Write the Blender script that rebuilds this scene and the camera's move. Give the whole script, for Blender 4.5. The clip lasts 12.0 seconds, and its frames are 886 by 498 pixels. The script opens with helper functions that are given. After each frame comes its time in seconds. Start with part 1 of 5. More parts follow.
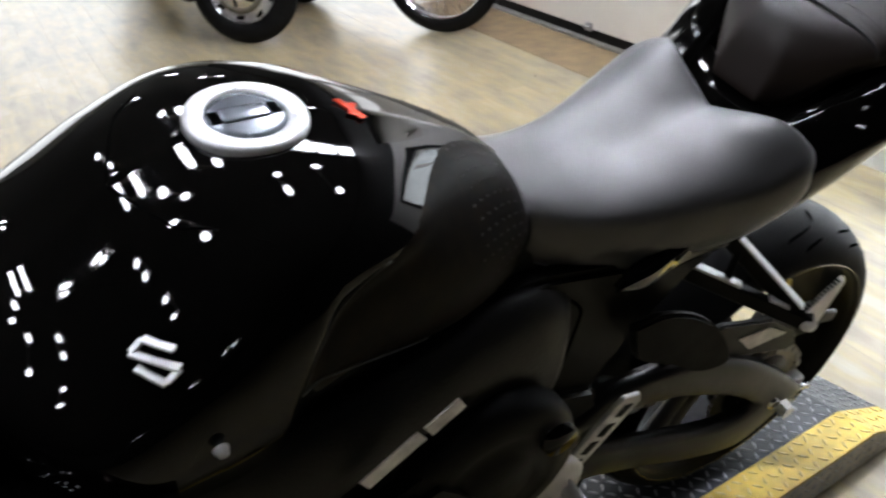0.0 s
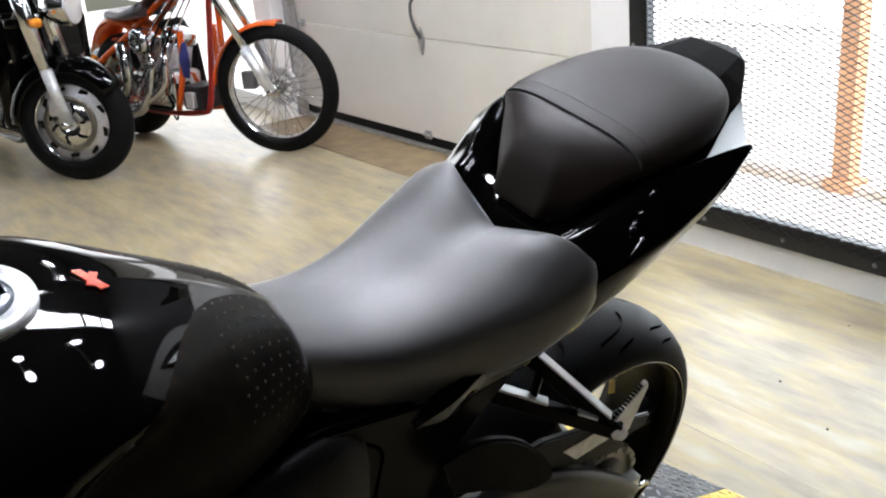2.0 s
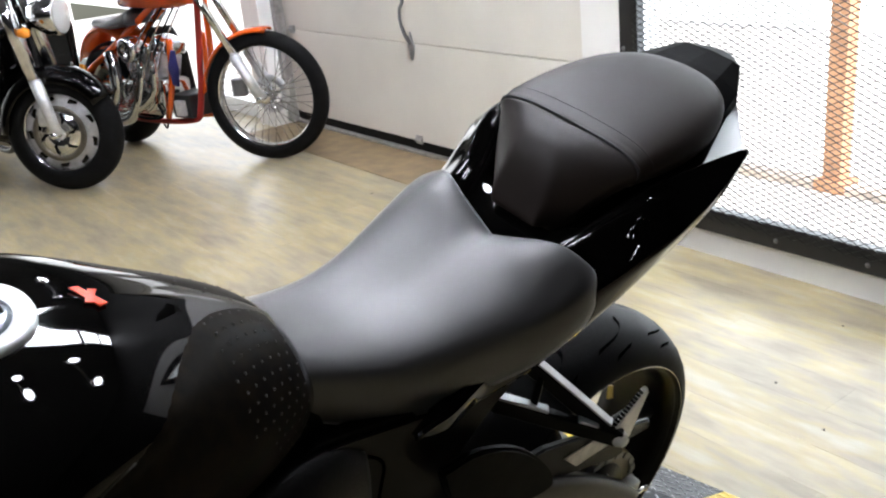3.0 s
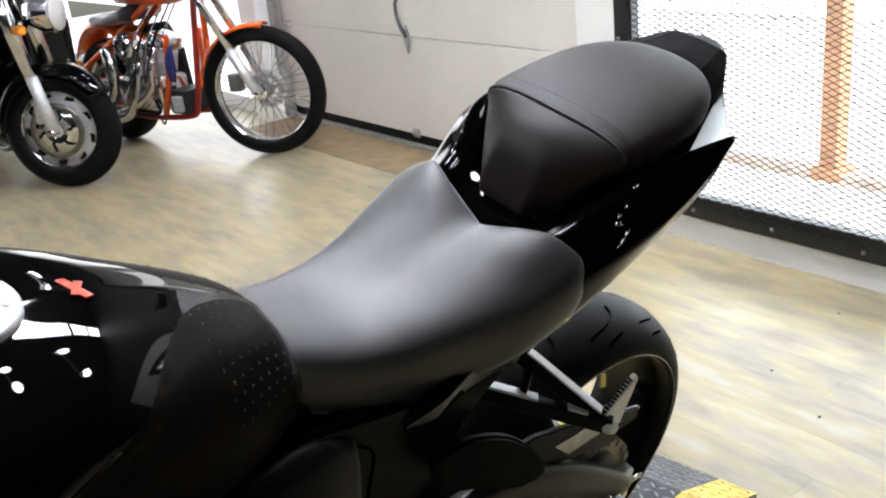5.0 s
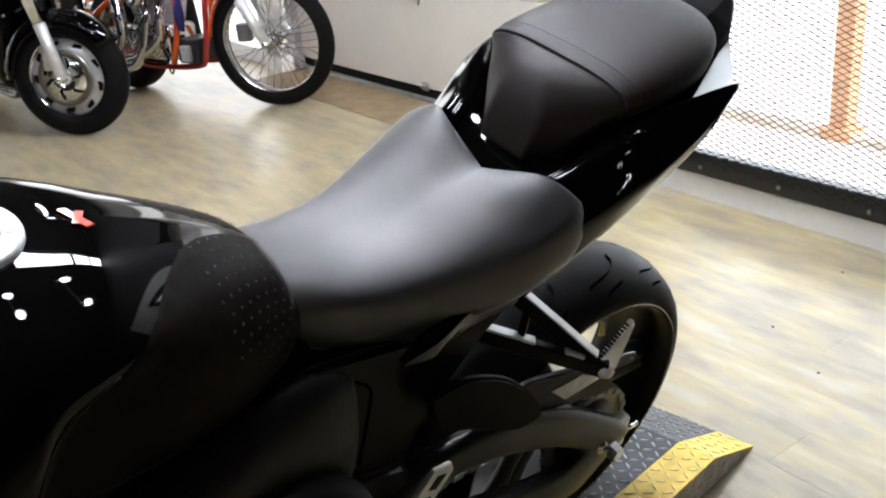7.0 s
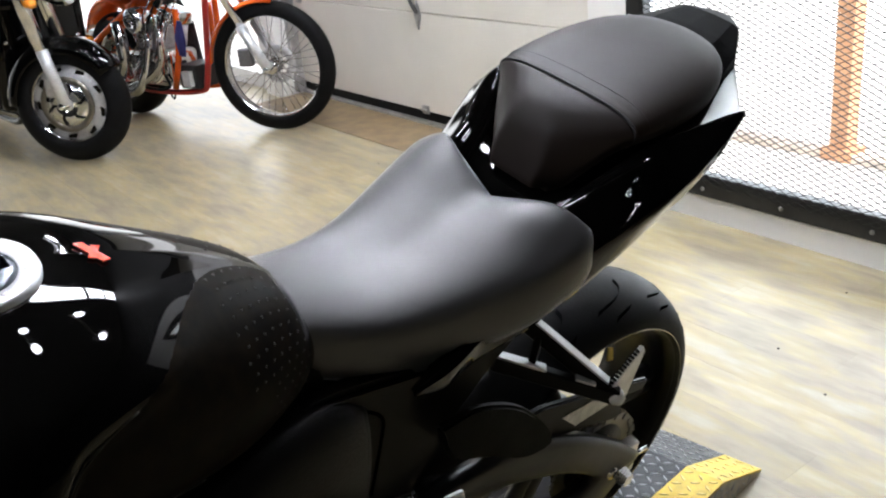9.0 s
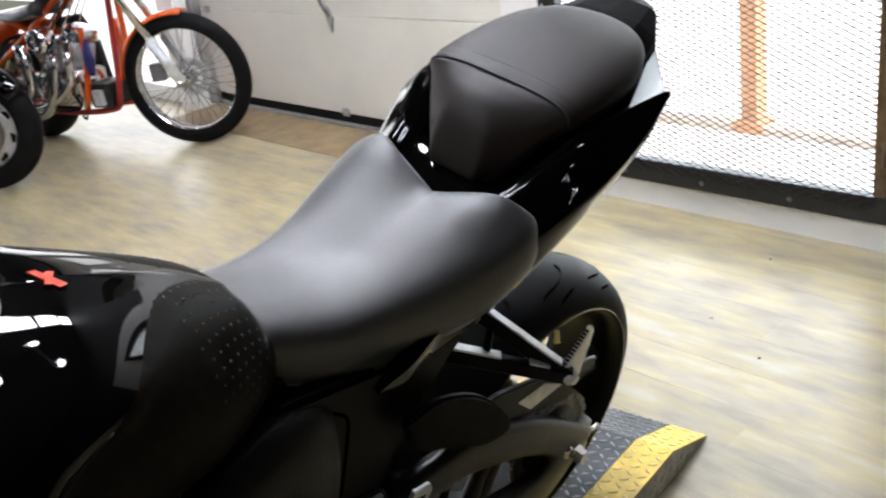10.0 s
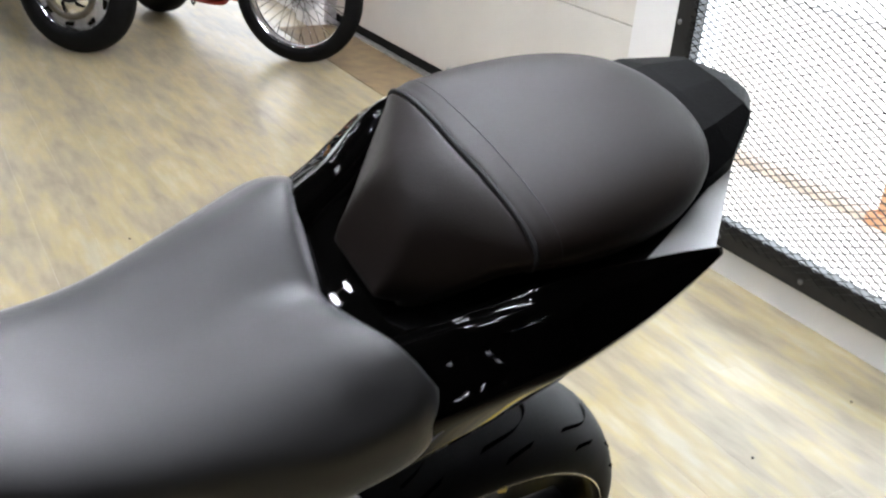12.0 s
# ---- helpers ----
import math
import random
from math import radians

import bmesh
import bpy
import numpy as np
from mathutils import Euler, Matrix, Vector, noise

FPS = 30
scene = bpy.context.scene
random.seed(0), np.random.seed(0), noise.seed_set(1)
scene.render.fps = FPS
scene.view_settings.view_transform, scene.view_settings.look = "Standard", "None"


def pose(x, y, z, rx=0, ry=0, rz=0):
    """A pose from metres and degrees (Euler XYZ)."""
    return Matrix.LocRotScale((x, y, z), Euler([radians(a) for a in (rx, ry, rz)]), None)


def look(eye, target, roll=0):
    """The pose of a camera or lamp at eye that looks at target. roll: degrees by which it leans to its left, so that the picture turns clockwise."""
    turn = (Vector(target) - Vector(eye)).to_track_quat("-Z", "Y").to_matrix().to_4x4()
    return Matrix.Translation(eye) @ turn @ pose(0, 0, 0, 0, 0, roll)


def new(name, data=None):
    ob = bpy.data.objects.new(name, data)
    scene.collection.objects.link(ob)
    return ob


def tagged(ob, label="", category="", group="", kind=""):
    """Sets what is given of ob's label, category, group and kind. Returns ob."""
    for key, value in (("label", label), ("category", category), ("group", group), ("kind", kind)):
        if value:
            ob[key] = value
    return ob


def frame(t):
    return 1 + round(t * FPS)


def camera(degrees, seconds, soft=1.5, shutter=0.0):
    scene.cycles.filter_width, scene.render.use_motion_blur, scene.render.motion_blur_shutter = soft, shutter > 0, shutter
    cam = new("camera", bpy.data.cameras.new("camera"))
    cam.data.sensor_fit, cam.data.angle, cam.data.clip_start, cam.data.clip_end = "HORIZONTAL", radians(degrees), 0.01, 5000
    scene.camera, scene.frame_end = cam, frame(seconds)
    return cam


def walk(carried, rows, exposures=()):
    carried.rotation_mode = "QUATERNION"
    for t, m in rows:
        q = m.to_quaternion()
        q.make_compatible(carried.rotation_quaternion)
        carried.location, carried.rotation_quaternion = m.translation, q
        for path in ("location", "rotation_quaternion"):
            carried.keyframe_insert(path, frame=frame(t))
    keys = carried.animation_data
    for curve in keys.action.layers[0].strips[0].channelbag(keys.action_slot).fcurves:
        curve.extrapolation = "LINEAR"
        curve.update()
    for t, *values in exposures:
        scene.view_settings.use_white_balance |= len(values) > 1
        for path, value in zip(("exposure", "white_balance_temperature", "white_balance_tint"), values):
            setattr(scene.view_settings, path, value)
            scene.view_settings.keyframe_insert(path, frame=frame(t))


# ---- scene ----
import functools

cam = camera(50.8, 12.0, soft=2.1, shutter=0.25)
PATH = [
    (0, (0.667, 0.547, 1.32), (-0.933, 1.324, 0.404), -2.8),
    (0.5, (0.681, 0.591, 1.329), (-0.783, 1.652, 0.474), -3.3),
    (1, (0.708, 0.626, 1.347), (-0.706, 1.816, 0.583), -4.4),
    (1.5, (0.702, 0.654, 1.344), (-0.746, 1.803, 0.58), -4.1),
    (2, (0.685, 0.669, 1.339), (-0.85, 1.72, 0.607), -5.4),
    (2.5, (0.67, 0.665, 1.333), (-0.863, 1.705, 0.577), -5.2),
    (3, (0.675, 0.666, 1.345), (-0.851, 1.735, 0.618), -6.0),
    (5, (0.691, 0.675, 1.341), (-0.834, 1.737, 0.602), -6.7),
    (5.5, (0.696, 0.66, 1.339), (-0.861, 1.665, 0.586), -5.8),
    (6, (0.71, 0.667, 1.332), (-0.817, 1.706, 0.566), -5.7),
    (6.5, (0.716, 0.67, 1.332), (-0.794, 1.717, 0.542), -6.3),
    (7, (0.707, 0.673, 1.324), (-0.805, 1.694, 0.505), -6.0),
    (7.5, (0.699, 0.672, 1.333), (-0.824, 1.709, 0.554), -5.9),
    (9.5, (0.699, 0.651, 1.338), (-0.82, 1.691, 0.558), -6.6),
    (10, (0.697, 0.63, 1.345), (-0.726, 1.785, 0.543), -9.2),
    (10.5, (0.679, 0.626, 1.338), (-0.583, 1.9, 0.452), -7.4),
    (11, (0.627, 0.783, 1.321), (-0.874, 1.804, 0.481), -4.3),
    (11.5, (0.611, 0.912, 1.335), (-0.949, 1.838, 0.494), -2.2),
    (12, (0.446, 1.081, 1.32), (-1.076, 2.031, 0.437), 4.6),
]
walk(cam, [(t, look(eye, target, roll)) for t, eye, target, roll in PATH])

# ---- world and lights ----
world = bpy.data.worlds.new("world")
scene.world = world
world.use_nodes = True
wn = world.node_tree.nodes
sky = wn.new("ShaderNodeTexSky")
sky.sky_type, sky.sun_disc = "NISHITA", False
sky.sun_elevation, sky.sun_rotation = radians(50), radians(90)
world.node_tree.links.new(sky.outputs[0], wn["Background"].inputs[0])
wn["Background"].inputs[1].default_value = 0.12
scene.view_settings.exposure = 0.32


def area_lamp(name, x, y, z, sx, sy, watts, colour, aim):
    data = bpy.data.lights.new(name, "AREA")
    data.shape, data.size, data.size_y, data.energy, data.color = "RECTANGLE", sx, sy, watts, colour
    ob = new(name, data)
    ob.matrix_world = look((x, y, z), aim)
    return ob


sun = bpy.data.lights.new("sun", "SUN")
sun.energy, sun.angle, sun.color = 4.0, radians(0.5), (1.0, 0.96, 0.9)
new("sun", sun).matrix_world = look((8, 5.2, 9.5), (0, 5.0, 0))
# daylight through the mesh door and the glass door, in their openings
area_lamp("door_daylight", -1.05, 3.46, 1.15, 1.2, 1.9, 32, (0.74, 0.88, 1.0), (-1.05, 0.0, 0.9))
area_lamp("glass_door_daylight", -7.2, 3.46, 1.15, 4.2, 2.0, 24, (0.93, 0.97, 1.0), (-7.2, 0.0, 0.9))


# ---- materials ----
def material(name, base, rough=0.5, metal=0.0, vary=0.0, scale=8.0, bump=0.0, bump_scale=60.0, coat=0.0, spec=0.5, dark=None, coat_ior=1.28, sheen=0.0, sheen_tint=(1, 1, 1)):
    """A plain surface with broken colour, broken gloss and fine relief."""
    m = bpy.data.materials.new(name)
    m.use_nodes = True
    n, l = m.node_tree.nodes, m.node_tree.links
    b = n["Principled BSDF"]
    b.inputs["Base Color"].default_value = (*base, 1)
    b.inputs["Roughness"].default_value = rough
    b.inputs["Metallic"].default_value = metal
    b.inputs["Specular IOR Level"].default_value = spec
    b.inputs["Coat Weight"].default_value = coat
    b.inputs["Coat Roughness"].default_value = 0.03
    b.inputs["Coat IOR"].default_value = coat_ior
    b.inputs["Sheen Weight"].default_value, b.inputs["Sheen Roughness"].default_value = sheen, 0.33
    b.inputs["Sheen Tint"].default_value = (*sheen_tint, 1)
    co = n.new("ShaderNodeTexCoord")
    if vary:
        t = n.new("ShaderNodeTexNoise")
        t.inputs["Scale"].default_value, t.inputs["Detail"].default_value = scale, 6
        l.new(co.outputs["Object"], t.inputs["Vector"])
        r = n.new("ShaderNodeValToRGB")
        low = dark or [c * (1 - vary) for c in base]
        r.color_ramp.elements[0].color, r.color_ramp.elements[1].color = (*low, 1), (*[min(1, c * (1 + vary * 0.6)) for c in base], 1)
        r.color_ramp.elements[0].position, r.color_ramp.elements[1].position = 0.3, 0.7
        l.new(t.outputs["Fac"], r.inputs["Fac"])
        l.new(r.outputs["Color"], b.inputs["Base Color"])
        mr = n.new("ShaderNodeMapRange")
        mr.inputs["To Min"].default_value, mr.inputs["To Max"].default_value = rough * 0.82, min(1, rough * 1.2)
        l.new(t.outputs["Fac"], mr.inputs["Value"])
        l.new(mr.outputs[0], b.inputs["Roughness"])
    if bump:
        t2 = n.new("ShaderNodeTexNoise")
        t2.inputs["Scale"].default_value, t2.inputs["Detail"].default_value = bump_scale, 4
        l.new(co.outputs["Object"], t2.inputs["Vector"])
        bp = n.new("ShaderNodeBump")
        bp.inputs["Strength"].default_value, bp.inputs["Distance"].default_value = bump, 0.002
        l.new(t2.outputs["Fac"], bp.inputs["Height"])
        l.new(bp.outputs[0], b.inputs["Normal"])
    return m


def glow(name, colour, strength):
    m = bpy.data.materials.new(name)
    m.use_nodes = True
    b = m.node_tree.nodes["Principled BSDF"]
    b.inputs["Base Color"].default_value = (0.8, 0.8, 0.8, 1)
    b.inputs["Emission Color"].default_value = (*colour, 1)
    b.inputs["Emission Strength"].default_value = strength
    return m


GLOSS_BLACK = material("gloss_black_paint", (0.0015, 0.0014, 0.0013), 0.3, 0, coat=1.0, spec=0.0, coat_ior=1.32)
SATIN_BLACK = material("satin_black_plastic", (0.0016, 0.0015, 0.0014), 0.4, vary=0.3, scale=30, bump=0.15, bump_scale=500, spec=0.10)
VINYL = material("seat_vinyl", (0.0115, 0.0105, 0.0102), 0.48, vary=0.12, scale=20, bump=0.2, bump_scale=900, spec=0.9, sheen=1.0, sheen_tint=(0.97, 0.96, 1.0))
PILLION_VINYL = material("pillion_vinyl", (0.0115, 0.0070, 0.0050), 0.46, vary=0.15, scale=20, bump=0.2, bump_scale=700, spec=0.22, sheen=0.03, sheen_tint=(1.0, 0.9, 0.85))
DISC_STEEL = material("used_disc_steel", (0.2, 0.18, 0.15), 0.35, 0.8, vary=0.2, scale=30)
RUBBER = material("tyre_rubber", (0.006, 0.006, 0.0062), 0.55, vary=0.3, scale=25, bump=0.15, bump_scale=300, spec=0.08)
ARM_GREY = material("satin_grey_arm", (0.0035, 0.0035, 0.0037), 0.34, 0.0, vary=0.2, scale=40, spec=0.35)
CHROME = material("chrome", (0.75, 0.75, 0.76), 0.12, 1.0, vary=0.1, scale=20)
ALLOY = material("brushed_alloy", (0.72, 0.72, 0.73), 0.45, 0.65, vary=0.15, scale=40)
GREY_ALLOY = material("painted_grey_alloy", (0.2, 0.2, 0.21), 0.4, 0.6, vary=0.2, scale=30)
ORANGE = material("orange_paint", (0.70, 0.10, 0.012), 0.2, coat=0.8, vary=0.1)
RED = material("red_paint", (0.36, 0.022, 0.016), 0.3, coat=0.5, vary=0.1)
WHITE_WALL = material("white_wall_paint", (0.88, 0.87, 0.845), 0.6, vary=0.05, scale=3, bump=0.1, bump_scale=120)
DOOR_WHITE = material("garage_door_enamel", (0.74, 0.71, 0.64), 0.45, vary=0.06, scale=2.5, bump=0.08, bump_scale=150)
BLACK_STEEL = material("black_painted_steel", (0.02, 0.02, 0.021), 0.45, 0.3, vary=0.3, scale=20, bump=0.2, bump_scale=200)
YELLOW = material("worn_yellow_paint", (0.75, 0.52, 0.06), 0.42, vary=0.25, scale=25, bump=0.2, bump_scale=150)
TREAD = material("worn_tread_tops", (0.42, 0.425, 0.43), 0.35, 0.5, vary=0.3, scale=40)
SKIRT = material("scuffed_grey_skirt", (0.5, 0.46, 0.38), 0.5, 0.2, vary=0.3, scale=30, bump=0.2, bump_scale=100)
TREAD_YELLOW = material("worn_yellow_tread_tops", (0.85, 0.68, 0.22), 0.38, vary=0.3, scale=40)
PLATE = material("dark_tread_plate", (0.04, 0.042, 0.045), 0.38, 0.4, vary=0.3, scale=18, bump=0.2, bump_scale=200)
CARBON_PAD = material("mottled_tank_pad", (0.0065, 0.0042, 0.002), 0.42, vary=0.95, scale=45, coat=0.0, dark=(0.0009, 0.0009, 0.0009), spec=0.04, coat_ior=1.2)
MATT_BLACK = material("matt_black_plastic", (0.0014, 0.0014, 0.0014), 0.55, vary=0.2, scale=30, bump=0.2, bump_scale=300, spec=0.04)
STAR = material("star_relief", (0.008, 0.008, 0.0075), 0.35, coat=0.1)
DARK_GREY = material("dark_grey_casting", (0.0034, 0.0031, 0.0029), 0.40, 0.0, vary=0.3, scale=30, bump=0.3, bump_scale=250, spec=0.2)
WHITE_LABEL = material("white_label", (0.82, 0.8, 0.77), 0.5, vary=0.25, scale=60)
SPRING_YELLOW = material("yellow_spring", (0.6, 0.42, 0.04), 0.4)
BOARD = material("worn_threshold_board", (0.24, 0.17, 0.09), 0.55, vary=0.35, scale=9, bump=0.3, bump_scale=60)
CONCRETE = material("pale_yard_concrete", (0.75, 0.74, 0.72), 0.8, vary=0.1, scale=3)
BRICK_ORANGE = material("orange_brick", (0.68, 0.36, 0.2), 0.8, vary=0.25, scale=12, bump=0.3, bump_scale=80)
PALE_BRICK = material("pale_brick_edging", (0.70, 0.60, 0.52), 0.8, vary=0.25, scale=12, bump=0.3, bump_scale=80)
CAP_DARK = material("blue_grey_flap", (0.16, 0.175, 0.20), 0.25, 0.6, vary=0.2, scale=40)
GALV = material("galvanised_steel", (0.5, 0.5, 0.5), 0.4, 0.9, vary=0.25, scale=30)
RUSTY = material("rusty_brown_steel", (0.16, 0.1, 0.05), 0.6, 0.3, vary=0.5, scale=30, bump=0.3, bump_scale=200)
NAVY = material("navy_cloth", (0.02, 0.02, 0.12), 0.8, vary=0.2)
SEAM = material("seam_thread", (0.008, 0.008, 0.008), 0.7)
AMBER = material("amber_lens", (0.9, 0.3, 0.03), 0.15, coat=0.6)
RED_EMBLEM = material("red_emblem", (0.75, 0.05, 0.015), 0.25, coat=0.6)
CEILING_LAMP = glow("lamp_bulb", (0.872, 0.902, 1.0), 115.0)
PANEL_GLOW = glow("added_panel_glow", (0.872, 0.902, 1.0), 83.5)
PANE_GLOW = glow("door_pane_glow", (0.97, 0.98, 1.0), 2.0)
WINDOW_GLOW = glow("daylit_shop_window", (0.93, 0.97, 1.0), 2.6)
PEG_ALLOY = material("matt_cast_alloy", (0.88, 0.88, 0.87), 0.4, 0.1, vary=0.1, scale=60)
# for unseen walls only: dark, so the gloss black mirrors little light
DARK_WALL = material("unseen_dark_wall", (0.035, 0.034, 0.034), 0.8, vary=0.2, scale=2)


def lens_material():
    m = bpy.data.materials.new("clear_lens")
    m.use_nodes = True
    b = m.node_tree.nodes["Principled BSDF"]
    b.inputs["Base Color"].default_value = (0.9, 0.92, 0.92, 1)
    b.inputs["Roughness"].default_value = 0.12
    b.inputs["Transmission Weight"].default_value = 0.35
    return m


LENS = lens_material()


def plank_material():
    """Maple planks: tone by plank, long grain streaks, grey-brown clouds and satin varnish."""
    m = bpy.data.materials.new("maple_plank")
    m.use_nodes = True
    n, l = m.node_tree.nodes, m.node_tree.links
    b = n["Principled BSDF"]
    co, info = n.new("ShaderNodeTexCoord"), n.new("ShaderNodeObjectInfo")
    off = n.new("ShaderNodeVectorMath")
    off.operation = "MULTIPLY_ADD"
    comb = n.new("ShaderNodeCombineXYZ")
    for i in range(3):
        l.new(info.outputs["Random"], comb.inputs[i])
    l.new(comb.outputs[0], off.inputs[0])
    off.inputs[1].default_value = (37, 53, 11)
    l.new(co.outputs["Object"], off.inputs[2])

    def streak(sx, sy, detail):
        mp, t = n.new("ShaderNodeMapping"), n.new("ShaderNodeTexNoise")
        mp.inputs["Scale"].default_value = (sx, sy, 1)
        l.new(off.outputs[0], mp.inputs["Vector"])
        l.new(mp.outputs[0], t.inputs["Vector"])
        t.inputs["Scale"].default_value, t.inputs["Detail"].default_value = 1.0, detail
        t.inputs["Roughness"].default_value = 0.62
        return t

    clouds, grain = streak(2.2, 9.0, 3), streak(6.0, 34.0, 3)
    geo = n.new("ShaderNodeNewGeometry")

    def drift(sx, sy, scale, detail):
        mp, t = n.new("ShaderNodeMapping"), n.new("ShaderNodeTexNoise")
        mp.inputs["Scale"].default_value = (sx, sy, 1)
        l.new(geo.outputs["Position"], mp.inputs["Vector"])
        l.new(mp.outputs[0], t.inputs["Vector"])
        t.inputs["Scale"].default_value, t.inputs["Detail"].default_value = scale, detail
        return t

    def span(source, lo, hi, a, c):
        r = n.new("ShaderNodeMapRange")
        for key, v in (("From Min", lo), ("From Max", hi), ("To Min", a), ("To Max", c)):
            r.inputs[key].default_value = v
        l.new(source, r.inputs["Value"])
        return r.outputs[0]

    def times(p, q):
        t = n.new("ShaderNodeMath")
        t.operation = "MULTIPLY"
        l.new(p, t.inputs[0])
        l.new(q, t.inputs[1])
        return t.outputs[0]

    wide, flame = drift(1.5, 4.2, 1.3, 4), drift(5.0, 17.0, 1.0, 3)
    both = n.new("ShaderNodeMix")
    both.inputs["Factor"].default_value = 0.5
    l.new(flame.outputs["Fac"], both.inputs[2])
    l.new(wide.outputs["Fac"], both.inputs[3])
    # grey sapwood, yellow heartwood, pale worn wood
    r1 = n.new("ShaderNodeValToRGB")
    for k, (pos, col) in enumerate(((0.36, (0.235, 0.200, 0.140)), (0.47, (0.315, 0.268, 0.180)), (0.54, (0.365, 0.298, 0.158)), (0.64, (0.385, 0.345, 0.245)))):
        e = r1.color_ramp.elements[k] if k < 2 else r1.color_ramp.elements.new(pos)
        e.position, e.color = pos, (*col, 1)
    l.new(both.outputs[0], r1.inputs["Fac"])
    value = times(span(grain.outputs["Fac"], 0.3, 0.7, 0.90, 1.08), span(info.outputs["Random"], 0, 1, 0.94, 1.05))
    value = times(value, span(clouds.outputs["Fac"], 0.25, 0.75, 0.92, 1.06))
    hsv = n.new("ShaderNodeHueSaturation")
    l.new(r1.outputs[0], hsv.inputs["Color"])
    l.new(value, hsv.inputs["Value"])
    l.new(hsv.outputs[0], b.inputs["Base Color"])
    l.new(span(clouds.outputs["Fac"], 0, 1, 0.25, 0.36), b.inputs["Roughness"])
    return m


FLOOR = plank_material()
CEIL = material("dark_ceiling_paint", (0.05, 0.05, 0.052), 0.8, vary=0.2)


# ---- mesh helpers ----
def part(name, bm, mat, parent=None, label="", smooth=True, m=None):
    me = bpy.data.meshes.new(name)
    bm.normal_update()
    bm.to_mesh(me)
    bm.free()
    for p in me.polygons:
        p.use_smooth = smooth
    if mat:
        me.materials.append(mat)
    ob = new(name, me)
    if parent:
        ob.parent = parent
    if m is not None:
        ob.matrix_local = m
    if label:
        ob["label"] = label
    return ob


def thing(name, label, category, m=None, group="", kind=""):
    ob = new(name)
    if m is not None:
        ob.matrix_world = m
    return tagged(ob, label, category, group, kind)


def box(x0, x1, y0, y1, z0, z1, bevel=0.0, bm=None):
    own = bm is None
    bm = bm or bmesh.new()
    made = bmesh.ops.create_cube(bm, size=1.0, matrix=Matrix.Translation(((x0 + x1) / 2, (y0 + y1) / 2, (z0 + z1) / 2)) @ Matrix.Diagonal((x1 - x0, y1 - y0, z1 - z0, 1)))
    if bevel:
        edges = list({e for v in made["verts"] for e in v.link_edges})
        bmesh.ops.bevel(bm, geom=edges, offset=bevel, segments=2, affect="EDGES", profile=0.6)
    return bm


def spline(pts, k):
    """Catmull-Rom through rows of numbers, k steps a span."""
    p = np.array(pts, float)
    p = np.vstack([2 * p[0] - p[1], p, 2 * p[-1] - p[-2]])
    out = []
    for i in range(1, len(p) - 2):
        for j in range(k):
            t = j / k
            out.append(0.5 * (2 * p[i] + (p[i + 1] - p[i - 1]) * t + (2 * p[i - 1] - 5 * p[i] + 4 * p[i + 1] - p[i + 2]) * t * t
                              + (3 * p[i] - p[i - 1] - 3 * p[i + 1] + p[i + 2]) * t ** 3))
    out.append(p[-2])
    return np.array(out)


def skin(grid, close_u=False, close_v=False, caps=False, bm=None):
    """Faces over a grid of points [u][v]."""
    bm = bm or bmesh.new()
    vs = [[bm.verts.new(q) for q in row] for row in grid]
    nu, nv = len(vs), len(vs[0])
    for i in range(nu if close_u else nu - 1):
        for j in range(nv if close_v else nv - 1):
            a, b, c, d = vs[i][j], vs[(i + 1) % nu][j], vs[(i + 1) % nu][(j + 1) % nv], vs[i][(j + 1) % nv]
            try:
                bm.faces.new((a, b, c, d))
            except ValueError:
                pass
    if caps:
        for row in (vs[0], vs[-1]):
            try:
                bm.faces.new(row)
            except ValueError:
                pass
    bmesh.ops.remove_doubles(bm, verts=bm.verts, dist=1e-5)
    bmesh.ops.recalc_face_normals(bm, faces=bm.faces)
    return bm


def loft(stations, ku=6, kv=5, bend=None):
    """A body symmetric about x = 0. Each station: y, then (x, z) from its lower edge up to its crown. bend(y, x): shift along y."""
    rows = [[c for xz in s[1:] for c in xz] + [s[0]] for s in stations]
    fine = spline(rows, ku)
    grid = []
    for r in fine:
        half = spline(np.array(r[:-1]).reshape(-1, 2), kv)
        half[-1][0] = 0
        ring = [(x, z) for x, z in half] + [(-x, z) for x, z in half[-2::-1]]
        grid.append([(x, r[-1] + (bend(r[-1], x) if bend else 0), z) for x, z in ring])
    return skin(grid, close_v=True, caps=True)


def tube(pts, radius, n=10, k=5, caps=True, bm=None, flat=1.0):
    """A round bar along a smooth line. radius: one number or one a point."""
    line = spline(pts, k) if k > 1 else np.array(pts, float)
    rad = np.interp(np.linspace(0, 1, len(line)), np.linspace(0, 1, len(np.atleast_1d(radius))), np.atleast_1d(radius)) if np.ndim(radius) else np.full(len(line), radius)
    grid, side = [], None
    for i, p in enumerate(line):
        d = Vector(line[min(i + 1, len(line) - 1)] - line[max(i - 1, 0)]).normalized()
        side = (d.orthogonal().normalized() if flat == 1.0 else Vector((1, 0, 0)) - d * d.x).normalized() if side is None else (side - d * side.dot(d)).normalized()
        up = d.cross(side)
        grid.append([Vector(p) + float(rad[i]) * (math.cos(a) * side + flat * math.sin(a) * up) for a in [2 * math.pi * j / n for j in range(n)]])
    return skin(grid, close_v=True, caps=caps, bm=bm)


